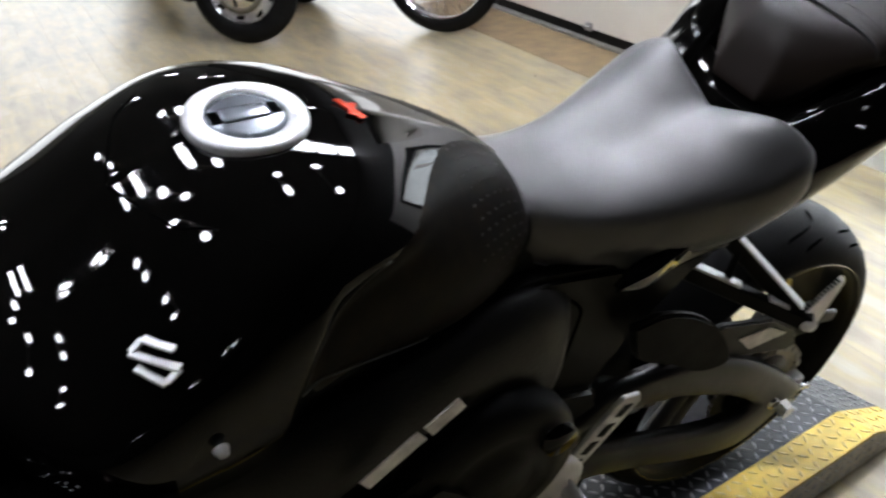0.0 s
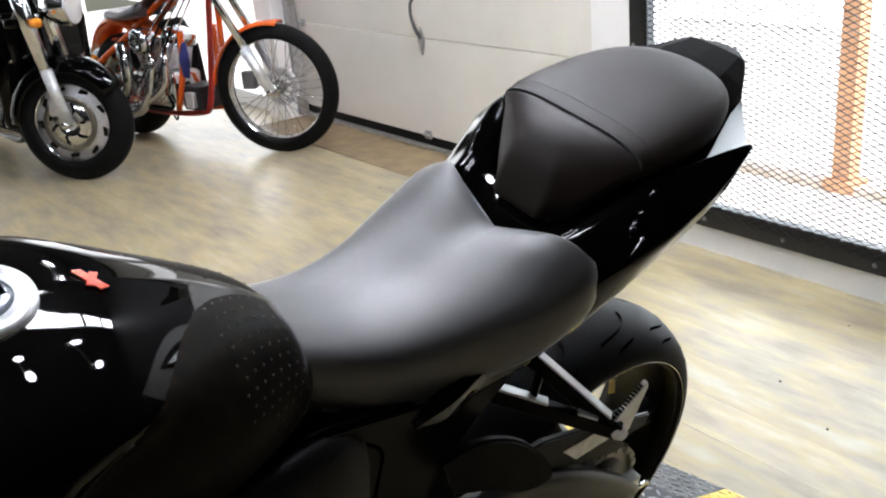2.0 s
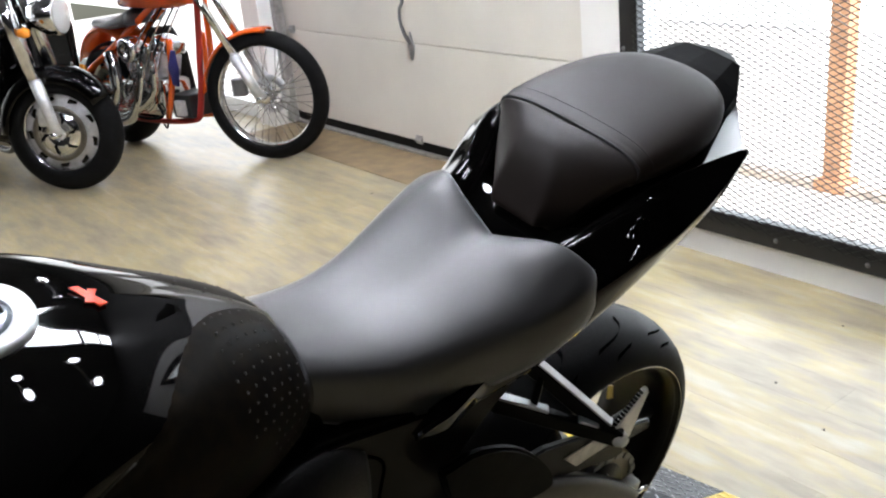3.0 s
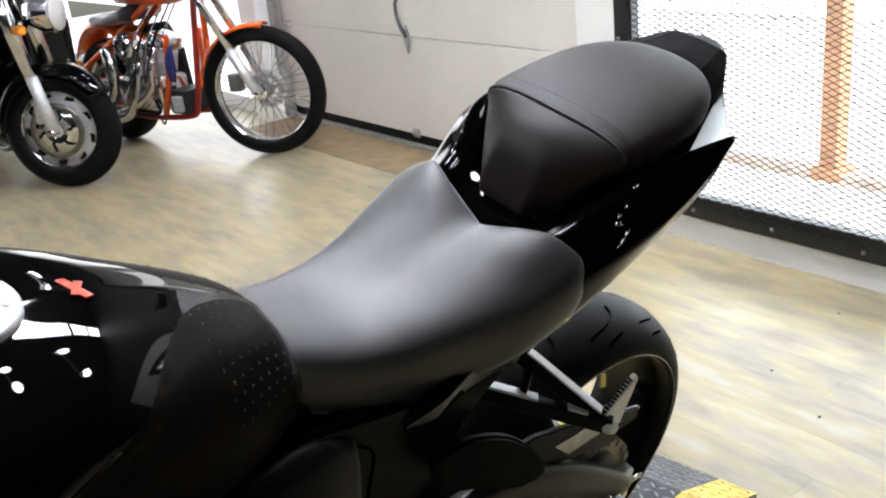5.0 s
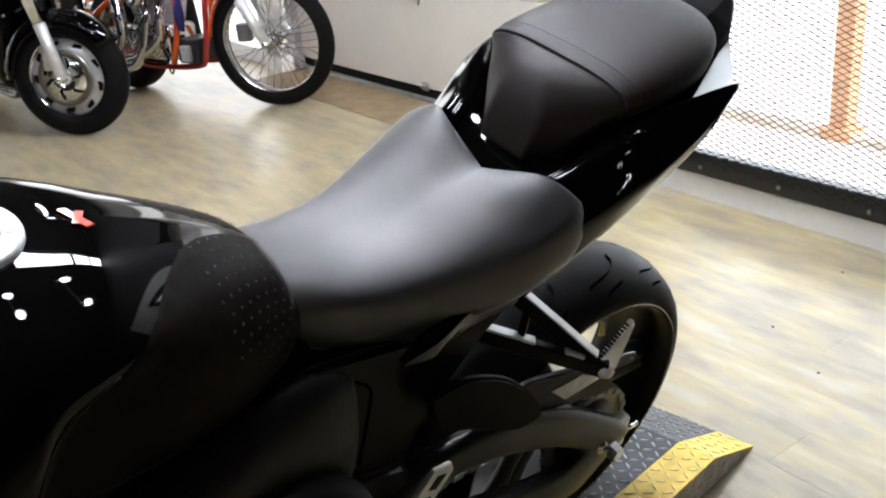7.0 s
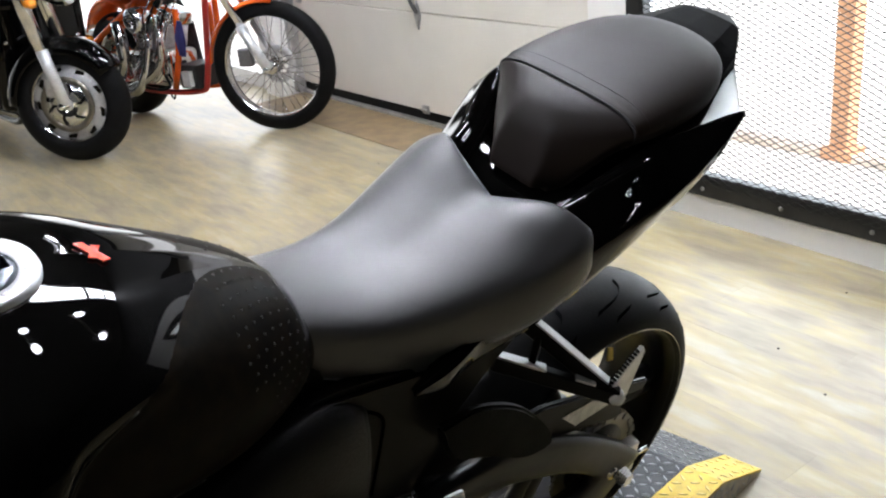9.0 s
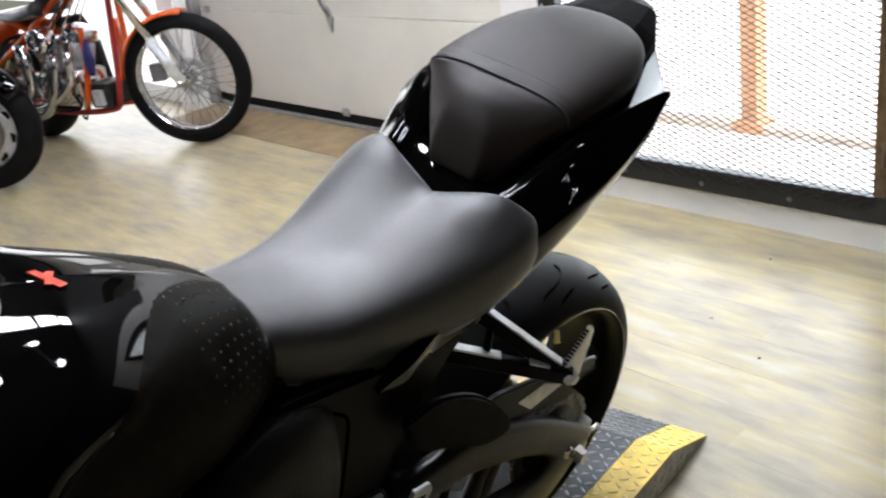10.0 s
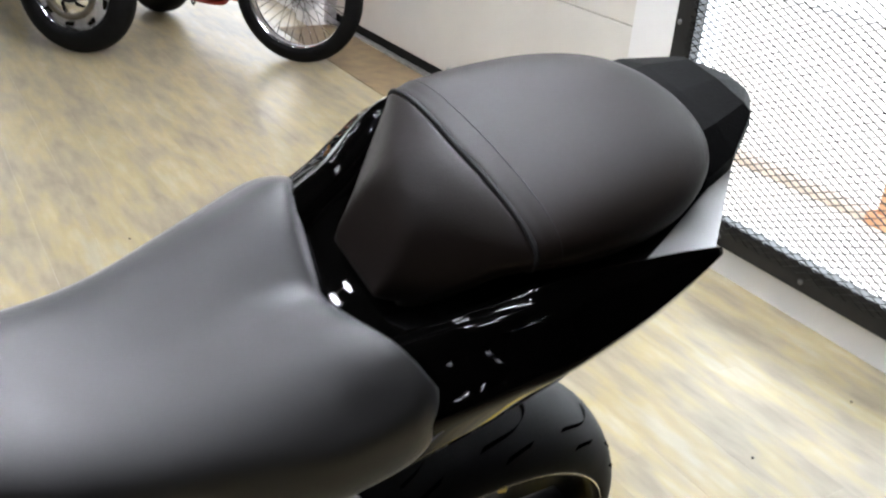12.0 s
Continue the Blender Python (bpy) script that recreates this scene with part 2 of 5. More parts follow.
def lathe(profile, n=48, axis="x", close=False, bm=None):
    """A turned body about the x axis (or y, z) from (along, radius) points."""
    grid = []
    for j in range(n):
        a = 2 * math.pi * j / n
        row = []
        for s, r in profile:
            q = {"x": (s, r * math.cos(a), r * math.sin(a)), "y": (r * math.cos(a), s, r * math.sin(a)), "z": (r * math.cos(a), r * math.sin(a), s)}[axis]
            row.append(q)
        grid.append(row)
    return skin(grid, close_u=True, close_v=close, bm=bm)


def plate(outline, x0, x1, bevel=0.0, steps=1, bm=None, swap=None):
    """A sheet cut to an outline of (y, z), from x0 to x1. swap: maps (x, y, z)."""
    o = outline
    if steps > 1:
        o = spline(list(outline) + [outline[0]], steps)[:-1]
    own = bmesh.new()
    a = [own.verts.new((x0, y, z)) for y, z in o]
    own.faces.new(a)
    ext = bmesh.ops.extrude_face_region(own, geom=list(own.faces))
    bmesh.ops.translate(own, verts=[g for g in ext["geom"] if isinstance(g, bmesh.types.BMVert)], vec=(x1 - x0, 0, 0))
    if bevel:
        bmesh.ops.bevel(own, geom=[e for e in own.edges if abs(e.calc_face_angle(0)) > 0.6], offset=bevel, segments=2, affect="EDGES", clamp_overlap=True)
    bmesh.ops.recalc_face_normals(own, faces=own.faces)
    return own


# ---- the large structure ----
WALL_Y, GAR_Y = 3.25, 3.41
X0, X1, Y0, HIGH = -10.5, 10.0, -7.5, 3.5
DX0, DX1, DZ0, DZ1 = -1.725, -0.372, 0.095, 2.15   # mesh door
GX0, GX1, GZ1 = -4.72, -1.94, 2.6                  # garage door
OX0, OX1, OZ1 = -9.4, -4.95, 2.2                    # glass door
floor = tagged(part("floor", box(X0 - 0.2, X1 + 0.2, Y0 - 0.2, WALL_Y + 0.2, -0.1, -0.004), FLOOR, smooth=False),
               "light maple plank floor with a satin sheen", "floor", kind="structure")
tagged(part("ceiling", box(X0, X1, Y0, WALL_Y, HIGH, HIGH + 0.1), CEIL, smooth=False), "dark painted ceiling with rows of small lamps", "ceiling", kind="structure")
TOP = 2.35
bm = box(DX1, 0.45, WALL_Y, WALL_Y + 0.2, -0.05, TOP)
box(GX1, DX0, WALL_Y, WALL_Y + 0.2, -0.05, TOP, bm=bm)
box(DX0, DX1, WALL_Y, WALL_Y + 0.2, DZ1, TOP, bm=bm)
box(DX0, DX1, WALL_Y, WALL_Y + 0.2, -0.05, DZ0, bm=bm)
box(OX1, GX0, WALL_Y, WALL_Y + 0.2, -0.05, TOP, bm=bm)
box(OX0, OX1, WALL_Y, WALL_Y + 0.2, OZ1, TOP, bm=bm)
box(X0, OX0, WALL_Y, WALL_Y + 0.2, -0.05, TOP, bm=bm)
tagged(part("wall_north", bm, WHITE_WALL, smooth=False), "white painted wall round the doors", "wall", kind="structure")
# unseen dark wall, added so the tank's near side mirrors black
tagged(part("wall_north_east", box(0.45, X1, WALL_Y, WALL_Y + 0.2, -0.05, TOP), DARK_WALL, smooth=False), "plain dark wall added out of view to keep reflections dark", "wall", kind="structure")
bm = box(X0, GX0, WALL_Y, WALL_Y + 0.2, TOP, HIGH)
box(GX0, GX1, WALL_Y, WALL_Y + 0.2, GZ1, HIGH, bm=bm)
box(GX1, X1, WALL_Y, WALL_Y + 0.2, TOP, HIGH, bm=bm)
tagged(part("wall_north_upper", bm, DARK_WALL, smooth=False), "dark upper wall over the doors, out of view", "wall", kind="structure")
WY0, WY1, WZ0, WZ1 = -2.6, 2.2, 0.5, 2.7              # west window
bm = box(X0 - 0.15, X0, Y0, WY0, 0, HIGH)
box(X0 - 0.15, X0, WY1, WALL_Y, 0, HIGH, bm=bm)
box(X0 - 0.15, X0, WY0, WY1, 0, WZ0, bm=bm)
box(X0 - 0.15, X0, WY0, WY1, WZ1, HIGH, bm=bm)
tagged(part("wall_west", bm, WHITE_WALL, smooth=False), "plain white wall with a wide window", "wall", kind="structure")
window = thing("window_1", "wide daylit shop window in a pale frame", "window", Matrix.Translation((X0 - 0.08, 0, 0)), kind="structure")
for k in range(3):
    ya, yb = WY0 + (WY1 - WY0) * k / 3, WY0 + (WY1 - WY0) * (k + 1) / 3
    part("pane", box(-0.005, 0.005, ya + 0.03, yb - 0.03, WZ0 + 0.03, WZ1 - 0.03), WINDOW_GLOW, window, "bright daylit pane", smooth=False)
    part("mullion", box(-0.03, 0.03, yb - 0.03, yb + 0.03, WZ0 + 0.03, WZ1 - 0.03, 0.004), ALLOY, window, smooth=False)
for z in (WZ0, WZ1):
    part("frame_rail", box(-0.03, 0.03, WY0, WY1, z - 0.03, z + 0.03, 0.004), ALLOY, window, smooth=False)
# unseen walls that close the room, kept dark for the reflections
tagged(part("wall_east", box(X1, X1 + 0.15, Y0, WALL_Y, 0, HIGH), DARK_WALL, smooth=False), "plain dark wall closing the room, out of view", "wall", kind="structure")
tagged(part("wall_south", box(X0, X1, Y0 - 0.15, Y0, 0, HIGH), DARK_WALL, smooth=False), "plain dark wall closing the room, out of view", "wall", kind="structure")

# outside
# glowing sheets stand in for the daylit yard, weaker behind the glass door
tagged(part("backdrop", box(-3.6, 8.0, 7.5, 7.52, -0.5, 6.0), glow("yard_glow_bright", (1, 1, 1), 3.6), smooth=False), "glowing sheet standing in for the overexposed yard outside the mesh door", "backdrop", kind="structure")
tagged(part("backdrop", box(-42.0, -3.6, 7.5, 7.52, -0.5, 6.0), glow("yard_glow_dim", (1, 1, 1), 1.8), smooth=False), "dimmer glowing sheet standing in for the yard outside the glass door", "backdrop", kind="structure")
tagged(part("ground", box(-14.0, 8.0, WALL_Y + 0.2, 8.0, -0.12, -0.02), CONCRETE, smooth=False), "sunlit pale concrete yard", "ground", kind="structure")
post = thing("gate_post", "orange brick post standing in the yard", "post", Matrix.Translation((-1.40, 4.17, -0.02)))
part("post_shaft", box(-0.04, 0.04, -0.04, 0.04, 0, 2.4, 0.006), BRICK_ORANGE, post, smooth=False)
part("post_base", box(-0.07, 0.07, -0.06, 0.06, 0, 0.05, 0.006), BRICK_ORANGE, post, smooth=False)
tagged(part("kerb_strip", box(-3.2, 0.6, 4.12, 4.2, -0.03, 0.012, 0.008), PALE_BRICK, smooth=False), "orange brick edging strip across the yard", "kerb", kind="structure")

# garage door
garage = thing("garage_door", "cream sectional garage door, closed, with a black bottom seal", "garage door", Matrix.Translation((0, GAR_Y, 0)), kind="structure")
zs = [0.075, 0.598, 1.13, 1.66, 2.19, 2.72]
for i in range(5):
    bm = box(GX0 - 0.03, GX1 + 0.03, 0, 0.045, zs[i] + (0.003 if i else 0), zs[i + 1] - 0.003, 0.004)
    part("panel", bm, DOOR_WHITE, garage, smooth=False)
# glowing panes added above the view, met only in reflections
for k in range(4):
    x0 = GX0 + 0.12 + k * 0.66
    part("glow_pane", box(x0, x0 + 0.56, -0.003, 0.002, 1.74, 2.1), PANE_GLOW, garage, "small glowing pane added high on the door", smooth=False)
part("bottom_seal", box(GX0, GX1, 0.004, 0.05, 0.022, 0.075, 0.008), RUBBER, garage, "black rubber bottom seal", smooth=False)
part("threshold_bar", box(GX0, GX1, -0.012, 0.03, 0.0, 0.016, 0.003), GALV, garage, "pale metal threshold bar", smooth=False)
# lock handle: long diamond plate with a swung lever
LOCK = Matrix.Translation((-3.325, -0.008, 0.585)) @ pose(0, 0, 0, 0, 0, 90)
handle = part("lock_plate", plate([(0, -0.075), (0.026, 0), (0, 0.075), (-0.026, 0)], -0.006, 0.006, 0.002), GALV, garage, "grey diamond lock plate", smooth=False, m=LOCK)
part("lever", tube([(-3.325, -0.012, 0.60), (-3.325, -0.04, 0.65), (-3.345, -0.045, 0.71), (-3.35, -0.04, 0.77), (-3.325, -0.035, 0.81), (-3.34, -0.03, 0.84)], [0.012, 0.010, 0.008, 0.008, 0.009, 0.009]), GREY_ALLOY, handle, "dark bent lever", m=LOCK.inverted())
for x, z, w in ((-3.345, 0.085, 0.05), (-1.985, 0.60, 0.05), (-4.6, 0.60, 0.05)):
    br = part("hinge_bracket", box(x - w / 2, x + w / 2, -0.012, 0.002, z - 0.022, z + 0.022, 0.003), GALV, garage, "grey metal hinge bracket", smooth=False)
    bm = bmesh.new()
    tube([(x - w * 0.5, -0.016, z), (x + w * 0.5, -0.016, z)], 0.007, k=1, bm=bm)
    part("pin", bm, GALV, br)
for x in (GX0 + 0.03, GX1 - 0.05):
    track = part("track", box(x - 0.022, x + 0.022, -0.075, -0.012, 0.02, 2.55, 0.004), GALV, garage, "grey steel guide track", smooth=False)
    for z in (0.5, 1.1, 1.7, 2.3):
        part("track_bracket", box(x - 0.05, x + 0.028, -0.012, -0.002, z - 0.03, z + 0.03, 0.003), BLACK_STEEL, track, smooth=False)
part("jamb", box(GX1 - 0.002, GX1 + 0.012, -0.155, 0.0, 0, GZ1), WHITE_WALL, garage, smooth=False)
tagged(part("threshold_board", box(GX0, GX1, 3.05, GAR_Y - 0.012, -0.02, 0.003), BOARD, smooth=False), "worn brown board in front of the garage door", "threshold", kind="structure")

# steel mesh door
door = thing("mesh_door", "black steel door frame filled with expanded metal mesh, closed", "door", Matrix.Translation((0, WALL_Y - 0.022, 0)), kind="structure")
FW = 0.085
part("bottom_rail", box(DX0, DX1, 0, 0.04, DZ0, DZ0 + FW, 0.003), BLACK_STEEL, door, smooth=False)
part("top_rail", box(DX0, DX1, 0, 0.04, DZ1 - FW, DZ1, 0.003), BLACK_STEEL, door, smooth=False)
part("side_stile", box(DX0, DX0 + FW, 0.001, 0.041, DZ0 + FW, DZ1 - FW, 0.003), BLACK_STEEL, door, smooth=False)
part("side_stile", box(DX1 - 0.045, DX1, 0.001, 0.041, DZ0 + FW, DZ1 - FW, 0.003), BLACK_STEEL, door, smooth=False)
part("hinge_post", box(DX1 - 0.085, DX1 - 0.047, 0.006, 0.04, DZ0 + 0.05, DZ1 - FW, 0.004), RUSTY, door, "rust-brown steel hinge post", smooth=False)
for z in (0.28, 0.52, 1.2):
    part("hinge_knuckle", tube([(DX1 - 0.05, 0.004, z), (DX1 - 0.05, 0.004, z + 0.07)], 0.011, k=1), RUSTY, door)
bolts = [(x, DZ0 + 0.03) for x in (-1.37, -1.045, -0.72, DX1 - 0.02)] + [(DX1 - 0.02, z) for z in (0.43, 0.78, 1.15, 1.55)] + [(DX0 + 0.02, z) for z in (0.3, 0.72, 1.15, 1.55)]
for x, z in bolts:
    part("bolt", lathe([(-0.005, 0.0001), (-0.005, 0.006), (-0.002, 0.0085), (0.001, 0.009)], 12, "y"), GREY_ALLOY, door, m=Matrix.Translation((x, 0, z)))


def expanded_mesh(x0, x1, z0, z1, dx, dz, wire, depth):
    """Two families of slanting strands, clipped to a rectangle."""
    bm = bmesh.new()
    slope = dz / dx
    for sign in (1, -1):
        c = -(z1 - z0) / slope
        while c < (x1 - x0) + (z1 - z0) / slope:
            pts = []
            xa, xb = (x0 + c, x0 + c + (z1 - z0) / slope) if sign > 0 else (x0 + c + (z1 - z0) / slope, x0 + c)
            # strand from (xa, z0) to (xb, z1)
            t0, t1 = 0.0, 1.0
            for lim, up in ((x0, True), (x1, False)):
                t = (lim - xa) / (xb - xa)
                if (xb > xa) == up:
                    t0 = max(t0, t)
                else:
                    t1 = min(t1, t)
            if t1 - t0 > 0.004:
                a = Vector((xa + (xb - xa) * t0, 0, z0 + (z1 - z0) * t0))
                b = Vector((xa + (xb - xa) * t1, 0, z0 + (z1 - z0) * t1))
                n = (b - a).normalized().cross(Vector((0, 1, 0))) * wire
                y = Vector((0, depth, 0))
                vs = [bm.verts.new(q) for q in (a - n, a + n, b + n, b - n, a - n + y, a + n + y, b + n + y, b - n + y)]
                for f in ((0, 1, 2, 3), (7, 6, 5, 4), (0, 3, 7, 4), (1, 5, 6, 2)):
                    bm.faces.new([vs[i] for i in f])
            c += dx
    return bm


part("expanded_mesh", expanded_mesh(DX0 + FW - 0.02, DX1 - 0.08, DZ0 + FW - 0.042, DZ1 - FW + 0.03, 0.0455, 0.021, 0.0014, 0.0033), BLACK_STEEL, door, "dark diamond mesh", smooth=False, m=Matrix.Translation((0, -0.0045, 0)))

# glass door beside the garage door
glass_door = thing("glass_door", "wide bright glass door in a pale frame, closed", "door", Matrix.Translation((0, WALL_Y + 0.05, 0)), kind="structure")
for x in (OX0, OX1 - 0.06):
    part("side_stile", box(x, x + 0.06, 0, 0.05, 0, OZ1, 0.004), ALLOY, glass_door, smooth=False)
part("middle_stile", box((OX0 + OX1) / 2 - 0.03, (OX0 + OX1) / 2 + 0.03, 0.002, 0.048, 0.1, OZ1 - 0.08, 0.004), ALLOY, glass_door, smooth=False)
part("bottom_rail", box(OX0 + 0.06, OX1 - 0.06, 0, 0.05, 0, 0.1, 0.004), ALLOY, glass_door, smooth=False)
part("top_rail", box(OX0 + 0.06, OX1 - 0.06, 0, 0.05, OZ1 - 0.08, OZ1, 0.004), ALLOY, glass_door, smooth=False)

# ceiling lamps: short rails with two small heads each
def ceiling_lamp(x, y, turn, spread):
    m = Matrix.Translation((x, y, HIGH)) @ pose(0, 0, 0, 0, 0, turn)
    th = thing("track_light", "white ceiling rail with two small lit spot heads", "ceiling lamp", m, group="ceiling lamps")
    part("rail", box(-spread - 0.08, spread + 0.08, -0.015, 0.015, -0.03, 0, 0.004), WHITE_WALL, th, smooth=False)
    for dx in (-spread, spread):
        hd = part("spot_head", lathe([(0.0, 0.03), (-0.02, 0.055), (-0.11, 0.088), (-0.115, 0.083), (-0.1, 0.074)], 20, "z"), WHITE_WALL, th, m=Matrix.Translation((dx, 0, -0.06)))
        part("stem", tube([(0, 0, 0.03), (0, 0, 0.0)], 0.008, k=1), WHITE_WALL, hd)
        part("bulb", lathe([(-0.110, 0.0001), (-0.107, 0.055), (-0.092, 0.073)], 12, "z"), CEILING_LAMP, hd)


SPOTS = [(-0.47, 1.51, 14, 0.165), (-0.68, 2.45, 37, 0.28), (-1.24, 0.27, 73, 0.23), (-1.10, -0.45, 37, 0.19), (-0.33, -0.58, 25, 0.30), (-1.60, -1.06, 67, 0.26),
         (0.56, -1.50, 0, 0.25), (-1.83, -2.35, 20, 0.10), (-2.48, 0.29, 60, 0.20), (-3.3, -1.3, 20, 0.2), (-5.5, -0.24, 40, 0.2),
         (-3.45, 2.80, 43, 0.24), (-0.56, -1.75, 10, 0.16), (-4.9, 1.9, 80, 0.2), (-6.6, 1.2, 30, 0.2), (5.4, -1.0, 60, 0.15), (6.3, -2.4, 30, 0.2), (8.8, -6.4, 0, 0.2)]
for x, y, turn, spread in SPOTS:
    ceiling_lamp(x, y, turn, spread)
# three glowing panels added out of view to supply overhead light
for y0, y1 in ((1.80, 2.50), (2.56, 2.88), (2.94, 3.20)):
    th = thing("added_ceiling_panel", "glowing ceiling panel in a dark frame, added out of view for overhead light", "ceiling lamp", Matrix.Translation((-1.74, (y0 + y1) / 2, HIGH)), group="ceiling panel lights")
    h = (y1 - y0) / 2
    part("frame", box(-0.20, 0.20, -h - 0.025, h + 0.025, -0.03, 0, 0.004), BLACK_STEEL, th, smooth=False)
    part("diffuser", box(-0.18, 0.18, -h, h, -0.036, -0.031), PANEL_GLOW, th, smooth=False)

# ---- black sport motorcycle on its side stand ----
BIKE = Matrix.Translation((-0.48, 1.59, 0.07)) @ pose(0, 0, 0, 0, 0, 4.0) @ pose(0, 0, 0, 0, 16.5, 0)
bike = thing("sport_motorcycle", "black sport motorcycle leaning on its side stand on a low ramp", "motorcycle", BIKE)


def tyre_mesh(radius, half, rim, square=2.2, n=80):
    prof = [(half * 0.78, rim - 0.012)]
    for i in range(41):
        a = math.pi * i / 40
        c, s = math.cos(a), math.sin(a)
        prof.append((half * math.copysign(abs(c) ** (2 / square), c), rim + (radius - rim) * abs(s) ** (2 / square)))
    prof.append((-half * 0.78, rim - 0.012))
    return lathe(prof, n)


def crown(radius, half, rim, x, square=1.9):
    """Tyre radius at the side offset x."""
    u = min(0.999, abs(x) / half) ** square
    return rim + (radius - rim) * (1 - u) ** (1 / square)


def tread_grooves(radius, half, rim, count):
    """Slanted grooves as thin dark strips sunk in the tread."""
    bm = bmesh.new()
    for k in range(count):
        a0 = 2 * math.pi * k / count
        for sign in (1, -1):
            for path in ([(0.012, 0.0), (0.030, 0.015), (0.046, 0.10), (0.055, 0.27)], [(0.064, 0.02), (0.073, 0.17)]):
                shift = 0.0 if sign > 0 else math.pi / count
                line = spline(path, 4)
                for (xa, da), (xb, db) in zip(line[:-1], line[1:]):
                    quad = []
                    for x, d in ((xa - 0.0028, da - 0.014), (xa + 0.0028, da + 0.014), (xb + 0.0028, db + 0.014), (xb - 0.0028, db - 0.014)):
                        r = crown(radius, half, rim, x) + 0.001
                        quad.append(bm.verts.new((sign * x, r * math.cos(a0 + d + shift), r * math.sin(a0 + d + shift))))
                    bm.faces.new(quad)
    return bm


def spin(m, k, n):
    return Matrix.Rotation(2 * math.pi * k / n, 4, "X") @ m


GROOVE = material("groove_black", (0.001, 0.001, 0.001), 0.9, spec=0.0)
RW = Matrix.Translation((0, 0.0, 0.313))
wheel = part("rear_wheel", lathe([(0.080, 0.262), (0.077, 0.246), (0.05, 0.238), (-0.05, 0.238), (-0.077, 0.246), (-0.080, 0.262), (-0.072, 0.262), (-0.06, 0.25), (0, 0.246), (0.06, 0.25), (0.072, 0.262)], 72, close=True), SATIN_BLACK, bike, m=RW)
t = part("tyre", tyre_mesh(0.311, 0.087, 0.256, 1.9), RUBBER, wheel)
tagged(part("tread_groove", tread_grooves(0.311, 0.087, 0.256, 14), GROOVE, wheel, smooth=False), kind="stuff")
part("rim_stripe", lathe([(0.0872, 0.2552), (0.0881, 0.2545), (0.0876, 0.2538)], 72), CHROME, wheel, "bright machined rim edge")
part("hub", lathe([(0.07, 0.02), (0.07, 0.045), (0.05, 0.055), (-0.05, 0.055), (-0.07, 0.045), (-0.07, 0.02)], 32), BLACK_STEEL, wheel)
SPOKE_TURN = 0.0
for k in range(3):
    a = 2 * math.pi * k / 3 + SPOKE_TURN
    bm = bmesh.new()
    for off in (-0.14, 0.14):
        e = a + off
        tube([(0.012, 0.045 * math.cos(a + off * 2.4), 0.045 * math.sin(a + off * 2.4)), (0.018, 0.13 * math.cos(e), 0.13 * math.sin(e)), (0.024, 0.24 * math.cos(e * 0.4 + a * 0.6), 0.24 * math.sin(e * 0.4 + a * 0.6))], [0.019, 0.015, 0.02], 10, 4, bm=bm)
    part("spoke", bm, BLACK_STEEL, wheel)
SPX = 0.098
sprocket = []
for k in range(43 * 4):
    r = 0.094 + (0.006 if k % 4 in (1, 2) else 0.0)
    sprocket.append((r * math.cos(2 * math.pi * k / 172), r * math.sin(2 * math.pi * k / 172)))
bm = plate(sprocket, SPX - 0.003, SPX + 0.003)
part("sprocket", bm, DISC_STEEL, wheel, "worn steel sprocket", smooth=False)
for k in range(5):
    part("sprocket_bolt", lathe([(0.012, 0.0001), (0.012, 0.008), (0.0, 0.009)], 8), CHROME, wheel, m=spin(Matrix.Translation((SPX, 0.045, 0)), k, 5))
part("carrier", lathe([(0.114, 0.012), (0.114, 0.03), (0.108, 0.034), (0.106, 0.07), (0.07, 0.075)], 40), DARK_GREY, wheel)
part("brake_disc", lathe([(-0.092, 0.06), (-0.092, 0.11), (-0.097, 0.11), (-0.097, 0.06)], 48, close=True), GREY_ALLOY, wheel)
part("axle", tube([(-0.15, 0, 0), (0.15, 0, 0)], 0.012, k=1), CHROME, wheel)


def chain_mesh():
    """Roller links round both sprockets."""
    cr, rr = (0.0, 0.305, 0.098), (-0.56, 0.40, 0.038)
    pts = []
    for k in range(22):
        a = math.pi / 2 - math.pi * k / 21 + 0.12
        pts.append((cr[0] + cr[2] * math.cos(a), cr[1] + cr[2] * math.sin(a)))
    lo = [(rr[0] + 0.02, rr[1] - rr[2])]
    for k in range(9):
        a = -math.pi / 2 - math.pi * k / 8 + 0.1
        lo.append((rr[0] + rr[2] * math.cos(a), rr[1] + rr[2] * math.sin(a)))
    path = pts + lo + [pts[0]]
    fine = []
    for (ya, za), (yb, zb) in zip(path[:-1], path[1:]):
        n = max(1, int(math.hypot(yb - ya, zb - za) / 0.0159))
        fine += [(ya + (yb - ya) * i / n, za + (zb - za) * i / n) for i in range(n)]
    bm = bmesh.new()
    for i in range(len(fine)):
        (ya, za), (yb, zb) = fine[i], fine[(i + 1) % len(fine)]
        ln, ang = math.hypot(yb - ya, zb - za), math.atan2(zb - za, yb - ya)
        w = 0.010 if i % 2 else 0.007
        m = Matrix.Translation((SPX, (ya + yb) / 2, (za + zb) / 2)) @ Matrix.Rotation(ang, 4, "X")
        for sx in (-w, w):
            bmesh.ops.create_cube(bm, size=1, matrix=m @ Matrix.Translation((sx, 0, 0)) @ Matrix.Diagonal((0.002, ln * 1.25, 0.011, 1)))
    return bm


part("chain", chain_mesh(), GREY_ALLOY, bike, "steel drive chain", smooth=False)

